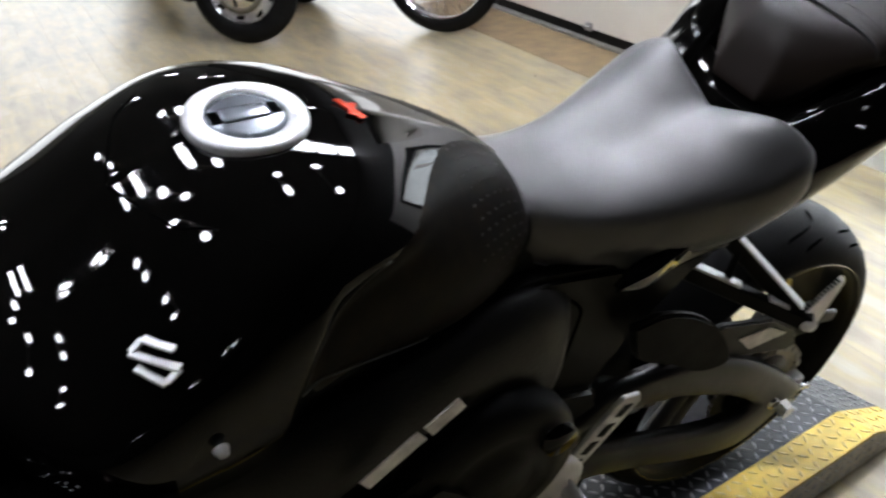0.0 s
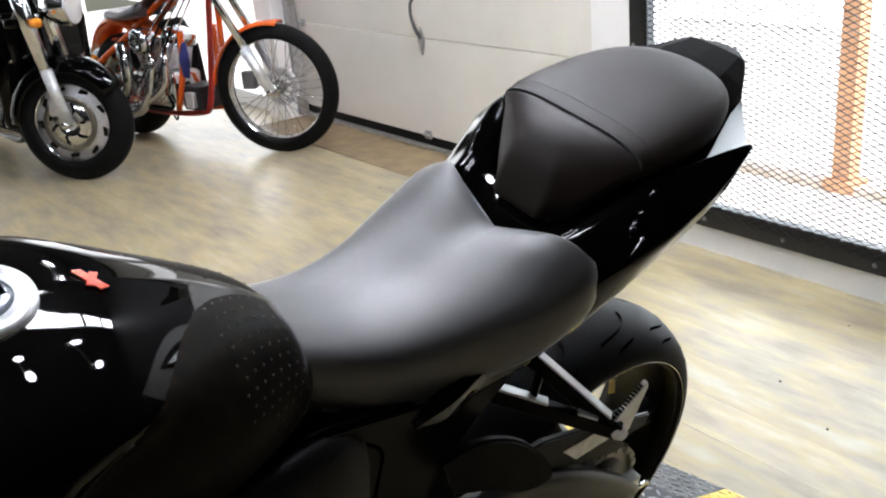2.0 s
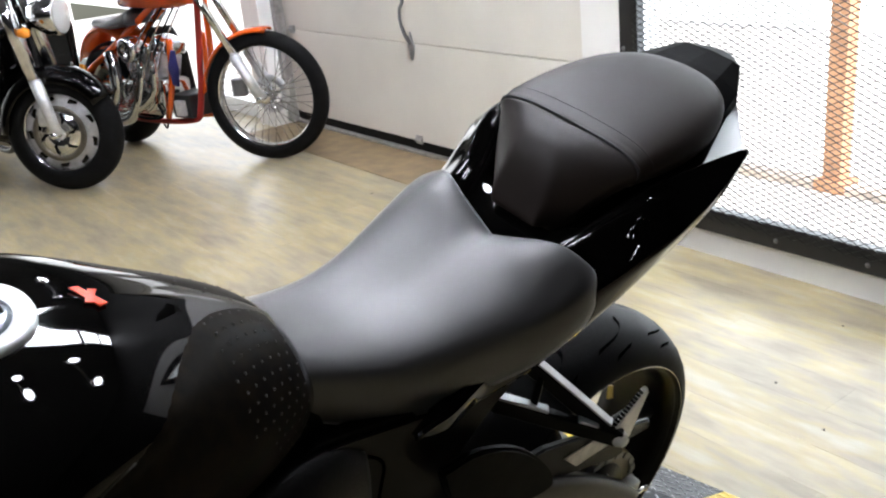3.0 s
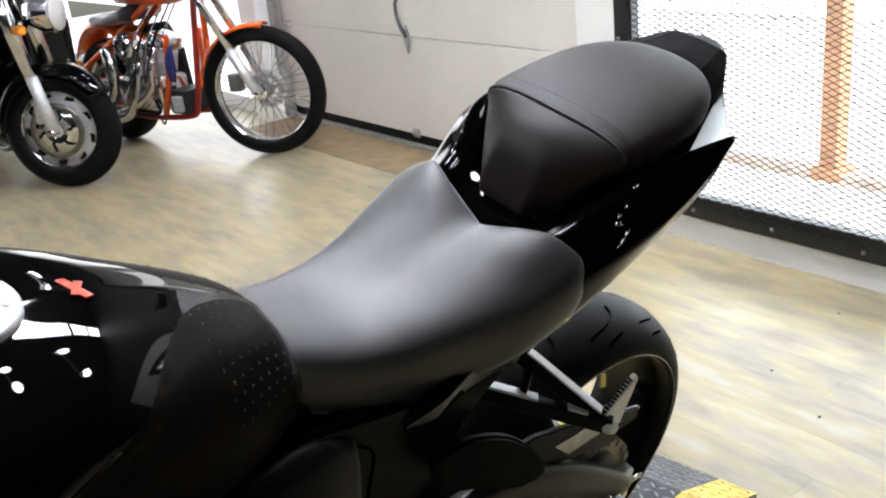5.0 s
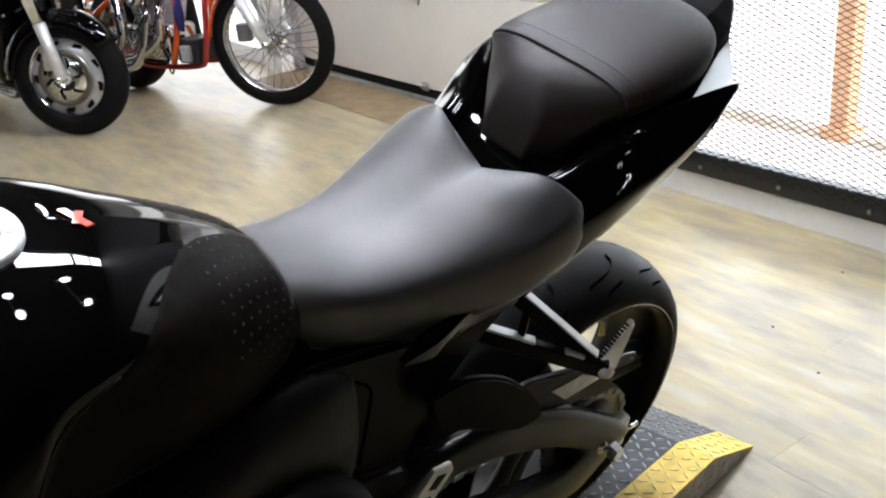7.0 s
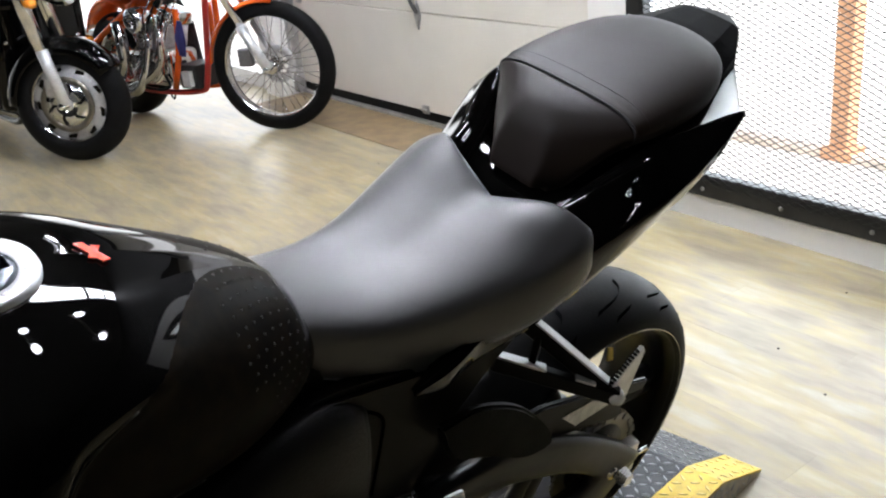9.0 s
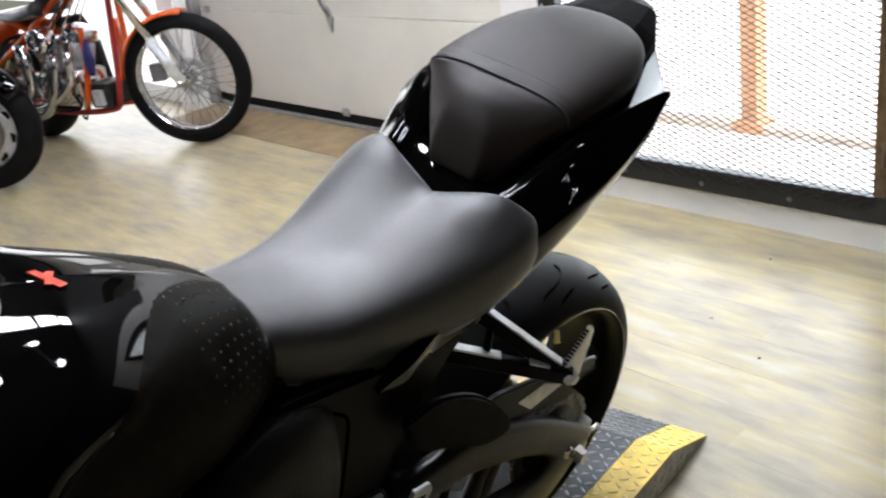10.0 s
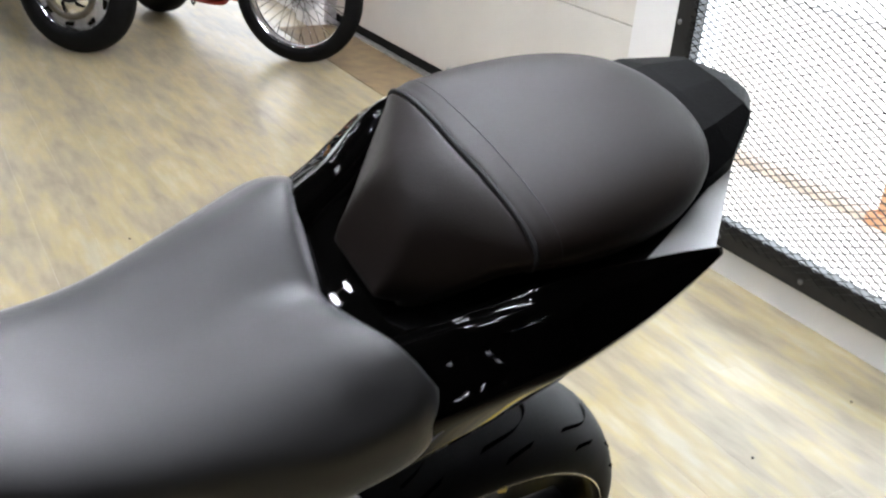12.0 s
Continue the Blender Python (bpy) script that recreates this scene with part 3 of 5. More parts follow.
# swingarm: arched upper beam, straight lower beam, axle block
ARM_OUT = [(-0.50, 0.50), (-0.40, 0.535), (-0.29, 0.535), (-0.203, 0.508), (-0.105, 0.459), (0.009, 0.372), (0.085, 0.303), (0.074, 0.285), (0.043, 0.262), (0.0, 0.228), (-0.05, 0.210), (-0.159, 0.240), (-0.284, 0.290), (-0.40, 0.33), (-0.52, 0.36)]
ARM_IN = [(-0.44, 0.470), (-0.37, 0.475), (-0.28, 0.462), (-0.20, 0.430), (-0.125, 0.392), (-0.062, 0.345), (-0.045, 0.328), (-0.047, 0.318), (-0.055, 0.312), (-0.075, 0.308), (-0.10, 0.308), (-0.16, 0.318), (-0.26, 0.350), (-0.35, 0.385), (-0.43, 0.42)]


def arm(sign):
    """A hollow flat arm with rounded edges."""
    out, inn = spline(ARM_OUT + ARM_OUT[:1], 4)[:-1], spline(ARM_IN + ARM_IN[:1], 4)[:-1]
    grid = []
    for o, q in zip(out, inn):
        lean = 0.03 * max(0, -0.1 - o[0])
        f0, f1, mid = (0.118 - lean) * sign, (0.146 - lean) * sign, o + (q - o) * 0.18
        m2 = o + (q - o) * 0.85
        grid.append([(f1 - 0.008 * sign, *o), (f1, *mid), (f1, *m2), (f1 - 0.006 * sign, *q), (f0, *q), (f0, *o)])
    return skin(grid, close_u=True, close_v=True)


for s in (1, -1):
    sw = part("swingarm", arm(s), ARM_GREY, bike, "dark satin alloy swingarm")
    part("axle_block", box(0.125 * s - 0.012, 0.125 * s + 0.012, -0.04, 0.085, 0.255, 0.33, 0.006), ALLOY if s > 0 else DARK_GREY, sw, smooth=False)
    part("axle_nut", lathe([(0.165 * s, 0.0001), (0.165 * s, 0.014), (0.15 * s, 0.017), (0.137 * s, 0.02)], 6, "x"), CHROME, sw, m=Matrix.Translation((0, 0.03, 0.29)), smooth=False)
    part("adjuster_bolt", tube([(0.128 * s, 0.08, 0.288), (0.128 * s, 0.125, 0.28)], 0.006, k=1), CHROME, sw)
# dark filler bulk where the linkage sits, hides the lit deck behind
part("linkage_filler", box(-0.06, 0.06, -0.52, -0.33, 0.14, 0.40, 0.02), DARK_GREY, bike)
part("seat_pan", box(-0.085, 0.085, -0.63, -0.28, 0.66, 0.83, 0.015), SATIN_BLACK, bike)
# added dark sheet that stands for the shade behind the swingarm
part("inner_gap_filler", plate([(-0.34, 0.62), (-0.30, 0.40), (-0.34, 0.20), (-0.45, 0.16), (-0.52, 0.3), (-0.5, 0.6)], 0.06, 0.085, 0.01), SATIN_BLACK, bike, smooth=False)
part("swingarm_bridge", tube([(0.1, -0.40, 0.46), (0, -0.38, 0.48), (-0.1, -0.40, 0.46)], 0.05, 12, 4), DARK_GREY, bike)
part("spring", tube([(0.0 + 0.032 * math.cos(a), -0.40 + 0.032 * math.sin(a), 0.46 + 0.0065 * a) for a in [0.5 * i for i in range(80)]], 0.006, 6, 1), SPRING_YELLOW, bike, "yellow coil spring of the rear shock")
part("hugger", skin([[(x, 0.325 * math.cos(a), 0.305 + 0.325 * math.sin(a) - 0.03 * (abs(x) / 0.1) ** 2) for x in np.linspace(-0.1, 0.1, 9)] for a in np.linspace(1.95, 2.9, 12)]), SATIN_BLACK, bike)
guard = part("chain_guard", plate([(-0.33, 0.575), (-0.20, 0.57), (-0.08, 0.532), (0.0, 0.475), (0.02, 0.43), (-0.01, 0.43), (-0.10, 0.462), (-0.2, 0.495), (-0.3, 0.51)], 0.113, 0.125, 0.003), SATIN_BLACK, bike, smooth=False)
part("warning_label", plate([(-0.152, 0.522), (-0.115, 0.484), (-0.031, 0.484), (-0.083, 0.519)], 0.1255, 0.127), WHITE_LABEL, guard, "white printed label", smooth=False)

# pillion foot rest hanger: two flat bars with bright top edges, folded peg
def bar(a, b, wide, thick):
    a, b = Vector(a), Vector(b)
    d = (b - a)
    m = Matrix.Translation((a + b) / 2) @ d.to_track_quat("Y", "Z").to_matrix().to_4x4() @ Matrix.Diagonal((wide, d.length, thick, 1))
    bm = bmesh.new()
    bmesh.ops.create_cube(bm, size=1, matrix=m)
    bmesh.ops.bevel(bm, geom=list(bm.edges), offset=min(wide, thick) * 0.15, segments=1, affect="EDGES")
    return bm


BOLT = Vector((0.224, -0.187, 0.668))
ROD_A, ROD_B = Vector((0.118, -0.262, 0.757)), Vector((0.108, -0.312, 0.711))
h1 = part("foot_rest_hanger", bar(ROD_A, BOLT, 0.016, 0.024), SATIN_BLACK, bike, smooth=False)
bm = bar(ROD_B, BOLT, 0.016, 0.024)
h2 = part("foot_rest_hanger", bm, SATIN_BLACK, bike, smooth=False)
up = Vector((0, 0.0, 0.0135))
part("bright_edge", bar(ROD_A + up, ROD_A.lerp(BOLT, 0.9) + up, 0.014, 0.004), ALLOY, h1, "bright machined top edge", smooth=False)
part("bright_edge", bar(ROD_B + up, ROD_B.lerp(BOLT, 0.42) + up, 0.014, 0.004), ALLOY, h2, "bright machined top edge", smooth=False)
part("bright_edge", bar(ROD_B.lerp(BOLT, 0.66) + up, ROD_B.lerp(BOLT, 0.82) + up, 0.014, 0.004), ALLOY, h2, "bright machined top edge", smooth=False)
part("brace", bar(ROD_A.lerp(BOLT, 0.12), ROD_B.lerp(BOLT, 0.3), 0.01, 0.014), SATIN_BLACK, h1, smooth=False)
part("pivot_bolt", lathe([(0.012, 0.0001), (0.012, 0.007), (0.004, 0.012), (-0.02, 0.013)], 16), ALLOY, h1, m=Matrix.Translation(BOLT))
peg = part("folded_foot_peg", plate([(-0.200, 0.684), (-0.176, 0.652), (-0.155, 0.650), (-0.137, 0.721), (-0.143, 0.731)], 0.214, 0.222, 0.0015), PEG_ALLOY, bike, "matt alloy folded foot peg", smooth=False)
for k in range(12):
    y, z = -0.198 + 0.0042 * k, 0.6885 + 0.0034 * k
    part("peg_tooth", box(0.215, 0.221, y - 0.0012, y + 0.0012, z - 0.002, z + 0.0014), DARK_GREY, peg, smooth=False)
part("peg_fork", plate([(-0.198, 0.660), (-0.18, 0.640), (-0.10, 0.622), (-0.095, 0.640), (-0.185, 0.672)], 0.206, 0.213, 0.002), DARK_GREY, peg, smooth=False)

part("spool", lathe([(0.112, 0.0001), (0.112, 0.013), (0.116, 0.013), (0.118, 0.008), (0.124, 0.008), (0.126, 0.013), (0.130, 0.013), (0.130, 0.0001)], 20), WHITE_LABEL, bike, "cream plastic paddock stand spool", m=Matrix.Translation((0, -0.118, 0.578)))
part("yellow_tag", plate([(0.070, 0.483), (0.083, 0.477), (0.092, 0.444), (0.076, 0.450)], 0.034, 0.037), SPRING_YELLOW, wheel, "yellow tag inside the wheel", smooth=False, m=RW.inverted())
# rider foot rest: drilled heel plate, peg and gear spindle
heel = part("heel_plate", plate([(-0.50, 0.455), (-0.47, 0.43), (-0.385, 0.545), (-0.39, 0.562), (-0.42, 0.567), (-0.455, 0.525)], 0.156, 0.163, 0.0015), ALLOY, bike, "drilled bright alloy heel plate", smooth=False)
for y, z in ((-0.478, 0.455), (-0.458, 0.482), (-0.437, 0.51), (-0.414, 0.54)):
    part("slot", plate([(y - 0.014, z - 0.006), (y - 0.002, z - 0.012), (y + 0.014, z + 0.008), (y, z + 0.012)], 0.1632, 0.1645), SATIN_BLACK, heel, smooth=False)
part("foot_peg", tube([(0.16, -0.50, 0.44), (0.24, -0.505, 0.45)], [0.013, 0.011], 12, 1), ALLOY, bike)
part("peg_mount", lathe([(0.15, 0.05), (0.17, 0.05), (0.178, 0.04), (0.178, 0.022), (0.186, 0.018), (0.186, 0.0001)], 28), ALLOY, bike, "bright turned foot rest mount", m=Matrix.Translation((0, -0.515, 0.44)))
part("gear_rod", tube([(0.17, -0.54, 0.47), (0.175, -0.62, 0.50), (0.175, -0.70, 0.50)], 0.005, 8, 3), CHROME, bike)

# frame, pivot plate and side covers
def shell(up, lo, bulge, thick, k=6, n=9):
    """A curved panel between an upper and a lower line."""
    grid = []
    for a, b in zip(spline(up, k), spline(lo, k)):
        side = 1 if a[0] > 0 else -1
        ring = [tuple(a + (b - a) * t + np.array([side * bulge * math.sin(math.pi * t) ** 0.7, 0, 0])) for t in np.linspace(0, 1, n)]
        ring += [tuple(a + (b - a) * t + np.array([side * (bulge * math.sin(math.pi * t) - thick), 0, 0])) for t in np.linspace(1, 0, n)]
        grid.append(ring)
    return skin(grid, close_v=True, caps=True)


SPAR_UP = [(0.185, -1.12, 0.80), (0.185, -1.0, 0.795), (0.178, -0.88, 0.795), (0.155, -0.75, 0.798), (0.135, -0.65, 0.80), (0.125, -0.57, 0.79), (0.122, -0.53, 0.765)]
SPAR_LO = [(0.20, -1.12, 0.66), (0.205, -1.0, 0.67), (0.205, -0.88, 0.69), (0.19, -0.78, 0.71), (0.17, -0.69, 0.70), (0.155, -0.61, 0.655), (0.14, -0.55, 0.60)]
fr = part("frame_spar", shell(SPAR_UP, SPAR_LO, 0.018, 0.03), DARK_GREY, bike, "dark satin alloy frame spar")
part("frame_spar", shell([(-x, y, z) for x, y, z in SPAR_UP], [(-x, y, z) for x, y, z in SPAR_LO], 0.018, 0.03), DARK_GREY, bike, "dark satin alloy frame spar")
for ya, za, yb, zb in ((-0.848, 0.731, -0.786, 0.772), (-0.781, 0.777, -0.744, 0.800)):
    part("printed_strip", bar((0.224, ya, za), (0.222, yb, zb), 0.002, 0.022), WHITE_LABEL, fr, "pale lettering strip", smooth=False)
part("spar_screw", lathe([(0.007, 0.0001), (0.007, 0.0045), (0.0, 0.007)], 16), ALLOY, fr, m=Matrix.Translation((0.226, -0.985, 0.875)))


def side_cover(sign):
    out = spline([(-0.635, 0.79), (-0.57, 0.80), (-0.45, 0.775), (-0.35, 0.76), (-0.27, 0.755), (-0.33, 0.70), (-0.40, 0.62), (-0.45, 0.53), (-0.50, 0.53), (-0.545, 0.66), (-0.62, 0.74), (-0.635, 0.79)], 4)[:-1]
    return plate([tuple(q) for q in out], 0.085 * sign, 0.118 * sign, 0.008)


for s in (1, -1):
    sc = part("side_cover", side_cover(s), SATIN_BLACK, bike, "satin black side cover under the seat", smooth=False)
    part("panel_gap", tube([(0.1182 * s, y, z) for y, z in ((-0.61, 0.785), (-0.582, 0.782), (-0.538, 0.762), (-0.503, 0.731), (-0.502, 0.69), (-0.512, 0.60))], 0.0022, 6, 4), GROOVE, sc)
part("pivot_plate", plate([(-0.56, 0.60), (-0.44, 0.56), (-0.40, 0.46), (-0.45, 0.32), (-0.55, 0.30), (-0.6, 0.42)], 0.10, 0.13, 0.008), DARK_GREY, bike, smooth=False)
part("heel_guard", plate([(-0.44, 0.70), (-0.37, 0.697), (-0.28, 0.640), (-0.205, 0.537), (-0.26, 0.532), (-0.33, 0.580), (-0.41, 0.630)], 0.142, 0.156, 0.004, 4), MATT_BLACK, bike, "black guard over the swingarm pivot", smooth=False)
part("exhaust_pipe", tube([(0.05, -0.9, 0.22), (0.0, -0.6, 0.2), (-0.10, -0.4, 0.28), (-0.17, -0.15, 0.36), (-0.19, 0.1, 0.42)], [0.03, 0.05, 0.085, 0.10, 0.09], 16, 5), DARK_GREY, bike)

# engine
eng = part("engine", box(-0.19, 0.17, -0.95, -0.52, 0.24, 0.62, 0.03), DARK_GREY, bike, "dark cast engine block", smooth=False)
part("cylinder_head", box(-0.18, 0.17, -1.06, -0.74, 0.5, 0.80, 0.04), DARK_GREY, eng, smooth=False)
cov = part("clutch_cover", lathe([(0.17, 0.125), (0.19, 0.125), (0.205, 0.115), (0.21, 0.085), (0.206, 0.055), (0.212, 0.05), (0.214, 0.0001)], 44), SATIN_BLACK, eng, "round satin black engine cover", m=Matrix.Translation((0, -0.66, 0.585)))
part("cover_boss", lathe([(0.212, 0.024), (0.222, 0.022), (0.224, 0.0001)], 20), GLOSS_BLACK, cov, m=Matrix.Translation((0, 0.075, 0.055)))
part("sprocket_cover", plate([(-0.83, 0.62), (-0.74, 0.66), (-0.68, 0.60), (-0.66, 0.48), (-0.74, 0.40), (-0.84, 0.46)], 0.17, 0.215, 0.016), DARK_GREY, eng, smooth=False)
for y, z in ((-0.80, 0.60), (-0.70, 0.585), (-0.69, 0.46), (-0.80, 0.46)):
    part("cover_bolt", lathe([(0.226, 0.0001), (0.226, 0.006), (0.214, 0.008)], 10), CHROME, eng, m=Matrix.Translation((0, y, z)))
part("hose", tube([(0.2, -0.85, 0.66), (0.215, -0.80, 0.60), (0.21, -0.72, 0.52), (0.2, -0.66, 0.40)], 0.012, 10, 5), RUBBER, bike)

# fairing and nose, front wheel
part("fairing", loft([
    (-1.78, (0.02, 0.72), (0.05, 0.76), (0.06, 0.82), (0.05, 0.87), (0, 0.89)),
    (-1.62, (0.15, 0.56), (0.20, 0.66), (0.20, 0.80), (0.16, 0.92), (0, 0.98)),
    (-1.45, (0.20, 0.34), (0.25, 0.52), (0.26, 0.74), (0.22, 0.92), (0, 0.82)),
    (-1.28, (0.20, 0.26), (0.26, 0.46), (0.27, 0.72), (0.24, 0.90), (0, 0.74)),
    (-1.14, (0.18, 0.24), (0.25, 0.44), (0.265, 0.70), (0.245, 0.88), (0, 0.70)),
    (-1.02, (0.16, 0.24), (0.22, 0.42), (0.24, 0.64), (0.235, 0.83), (0, 0.66))], 5, 5), GLOSS_BLACK, bike, "gloss black fairing with a silver emblem")
part("windscreen", skin([[(x, -1.62 + 0.24 * t + 0.9 * x * x, 0.97 + 0.17 * t - 2.2 * x * x * (1 - 0.3 * t)) for x in np.linspace(-0.13, 0.13, 9)] for t in np.linspace(0, 1, 6)]), LENS, bike)
FRONT = Matrix.Translation((0, -1.405, 0.30))
fw = part("front_wheel", lathe([(0.05, 0.225), (0.045, 0.208), (-0.045, 0.208), (-0.05, 0.225), (-0.04, 0.216), (0.04, 0.216)], 56, close=True), BLACK_STEEL, bike, m=FRONT)
part("tyre", tyre_mesh(0.30, 0.06, 0.222, n=64), RUBBER, fw)
for k in range(3):
    a = 2 * math.pi * k / 3
    part("spoke", tube([(0, 0.03 * math.cos(a), 0.03 * math.sin(a)), (0, 0.21 * math.cos(a), 0.21 * math.sin(a))], [0.025, 0.02], 10, 1), BLACK_STEEL, fw)
for s in (1, -1):
    part("brake_disc", lathe([(0.06 * s, 0.09), (0.06 * s, 0.155), (0.065 * s, 0.155), (0.065 * s, 0.09)], 48, close=True), GREY_ALLOY, fw)
    part("fork_leg", tube([(0.10 * s, -1.405, 0.30), (0.105 * s, -1.28, 0.60), (0.105 * s, -1.19, 0.83)], 0.026, 14, 1), BLACK_STEEL, bike)
    part("handlebar", tube([(0.11 * s, -1.24, 0.83), (0.20 * s, -1.29, 0.83), (0.28 * s, -1.33, 0.82)], 0.014, 12, 3), RUBBER, bike)
part("top_yoke", box(-0.13, 0.13, -1.24, -1.15, 0.825, 0.845, 0.01), BLACK_STEEL, bike)
part("front_mudguard", skin([[(x, -1.405 - 0.318 * math.cos(a), 0.30 + 0.318 * math.sin(a) - 0.02 * (x / 0.065) ** 2) for x in np.linspace(-0.065, 0.065, 7)] for a in np.linspace(0.7, 2.5, 14)]), GLOSS_BLACK, bike)
SLOPE = math.tan(radians(16.5))
part("side_stand", tube([(0.12, -0.62, 0.28), (0.25, -0.70, 0.12), (0.31, -0.73, 0.31 * SLOPE * 0.99 + 0.008)], [0.014, 0.013, 0.012], 12, 2), BLACK_STEEL, bike)
part("stand_foot", lathe([(-0.006, 0.0001), (-0.006, 0.03), (0.002, 0.03), (0.004, 0.0001)], 16, "z"), BLACK_STEEL, bike, m=Matrix.Translation((0.312, -0.73, 0.312 * SLOPE + 0.006)) @ pose(0, 0, 0, 0, -16.5, 0))

# fuel tank
TANK = [
    (-1.15, (0.09, 0.84), (0.115, 0.865), (0.11, 0.89), (0.085, 0.905), (0.045, 0.912), (0, 0.914)),
    (-1.08, (0.185, 0.79), (0.208, 0.83), (0.195, 0.87), (0.15, 0.90), (0.078, 0.918), (0, 0.924)),
    (-0.98, (0.20, 0.785), (0.22, 0.85), (0.21, 0.91), (0.163, 0.955), (0.086, 0.983), (0, 0.993)),
    (-0.89, (0.185, 0.79), (0.205, 0.85), (0.203, 0.925), (0.165, 0.985), (0.088, 1.014), (0, 1.022)),
    (-0.79, (0.155, 0.785), (0.175, 0.84), (0.178, 0.912), (0.150, 0.974), (0.082, 1.003), (0, 1.011)),
    (-0.70, (0.13, 0.785), (0.145, 0.83), (0.147, 0.882), (0.124, 0.932), (0.068, 0.967), (0, 0.979)),
    (-0.63, (0.10, 0.79), (0.115, 0.828), (0.115, 0.868), (0.095, 0.905), (0.052, 0.933), (0, 0.944)),
    (-0.582, (0.075, 0.80), (0.088, 0.828), (0.089, 0.856), (0.075, 0.881), (0.042, 0.900), (0, 0.908)),
    (-0.566, (0.06, 0.80), (0.07, 0.825), (0.07, 0.85), (0.055, 0.868), (0.03, 0.88), (0, 0.885))]
TROWS = spline([[c for xz in s[1:] for c in xz] + [s[0]] for s in TANK], 24)
# upper edge of the knee recess: y and height along the section
EDGE_Y = (-0.93, -0.914, -0.892, -0.87, -0.856, -0.805, -0.768, -0.705, -0.67, -0.645, -0.615, -0.59, -0.56)
EDGE_V = (0.10, 0.295, 0.40, 0.49, 0.525, 0.56, 0.60, 0.71, 0.77, 0.85, 0.95, 1.01, 1.04)


def ease(t):
    t = min(1.0, max(0.0, t))
    return t * t * (3 - 2 * t)


@functools.lru_cache(maxsize=4000)
def tank_section(y):
    row = np.array([np.interp(y, TROWS[:, -1], TROWS[:, i]) for i in range(TROWS.shape[1] - 1)]).reshape(-1, 2)
    return spline(row, 12)


def tank_point(y, v):
    """A point of the tank's near side. v: 0 at its lower edge, 1 at its crown. The knee recess is pressed in below its edge."""
    half = tank_section(float(y))
    f = min(max(v, 0.0), 1.0) * (len(half) - 1)
    k = min(len(half) - 2, int(f))
    x, z = half[k] + (half[k + 1] - half[k]) * (f - k)
    press = ease((np.interp(y, EDGE_Y, EDGE_V) - v) / 0.10) * ease((y + 0.925) / 0.04) * (1 - ease((y + 0.88) / 0.24))
    return Vector((x - 0.016 * press, y, z))


tank_rows = []
for y in list(np.linspace(-1.15, -0.93, 20)) + list(np.linspace(-0.925, -0.56, 60))[:-1] + [-0.566]:
    half = [tuple(tank_point(y, v)) for v in np.linspace(0, 1, 60)]
    half[-1] = (0.0, half[-1][1], half[-1][2])
    tank_rows.append(half + [(-q[0], q[1], q[2]) for q in half[-2::-1]])
tank = part("fuel_tank", skin(tank_rows, close_v=True, caps=True), GLOSS_BLACK, bike, "gloss black fuel tank with sharp lamp reflections")


def tank_normal(y, v):
    a, b = tank_point(y + 0.006, v) - tank_point(y - 0.006, v), tank_point(y, min(1, v + 0.03)) - tank_point(y, max(0, v - 0.03))
    n = a.cross(b).normalized()
    return n if n.x + n.z > 0 else -n


PAD_Y = (-0.93, -0.914, -0.892, -0.87, -0.856, -0.805, -0.768, -0.715, -0.69, -0.66, -0.63, -0.60, -0.56)
PAD_V = (0.05, 0.245, 0.35, 0.44, 0.475, 0.53, 0.61, 0.79, 0.87, 0.925, 0.96, 0.985, 0.985)
LOW_Y, LOW_V = (-0.914, -0.842, -0.757, -0.65, -0.57), (0.27, 0.225, 0.165, 0.09, 0.05)


def pad_point(a, b):
    """The knee pad over the recess: a along it, b from its lower to its upper edge."""
    y = -0.908 + a * (-0.582 + 0.908)
    v0, v1 = np.interp(y, LOW_Y, LOW_V), np.interp(y, PAD_Y, PAD_V)
    return y, v0 + b * max(0.01, v1 - v0)


def pad_grid(sign):
    grid = []
    for a in np.linspace(0, 1, 34):
        row = []
        for b in np.linspace(0, 1, 22):
            y, v = pad_point(a, b)
            lift = 0.0022 * min(1, 14 * min(a, 1 - a, b, 1 - b))
            q = tank_point(y, v) + tank_normal(y, v) * (lift - 0.0004)
            row.append((sign * q.x, q.y, q.z))
        grid.append(row)
    return grid


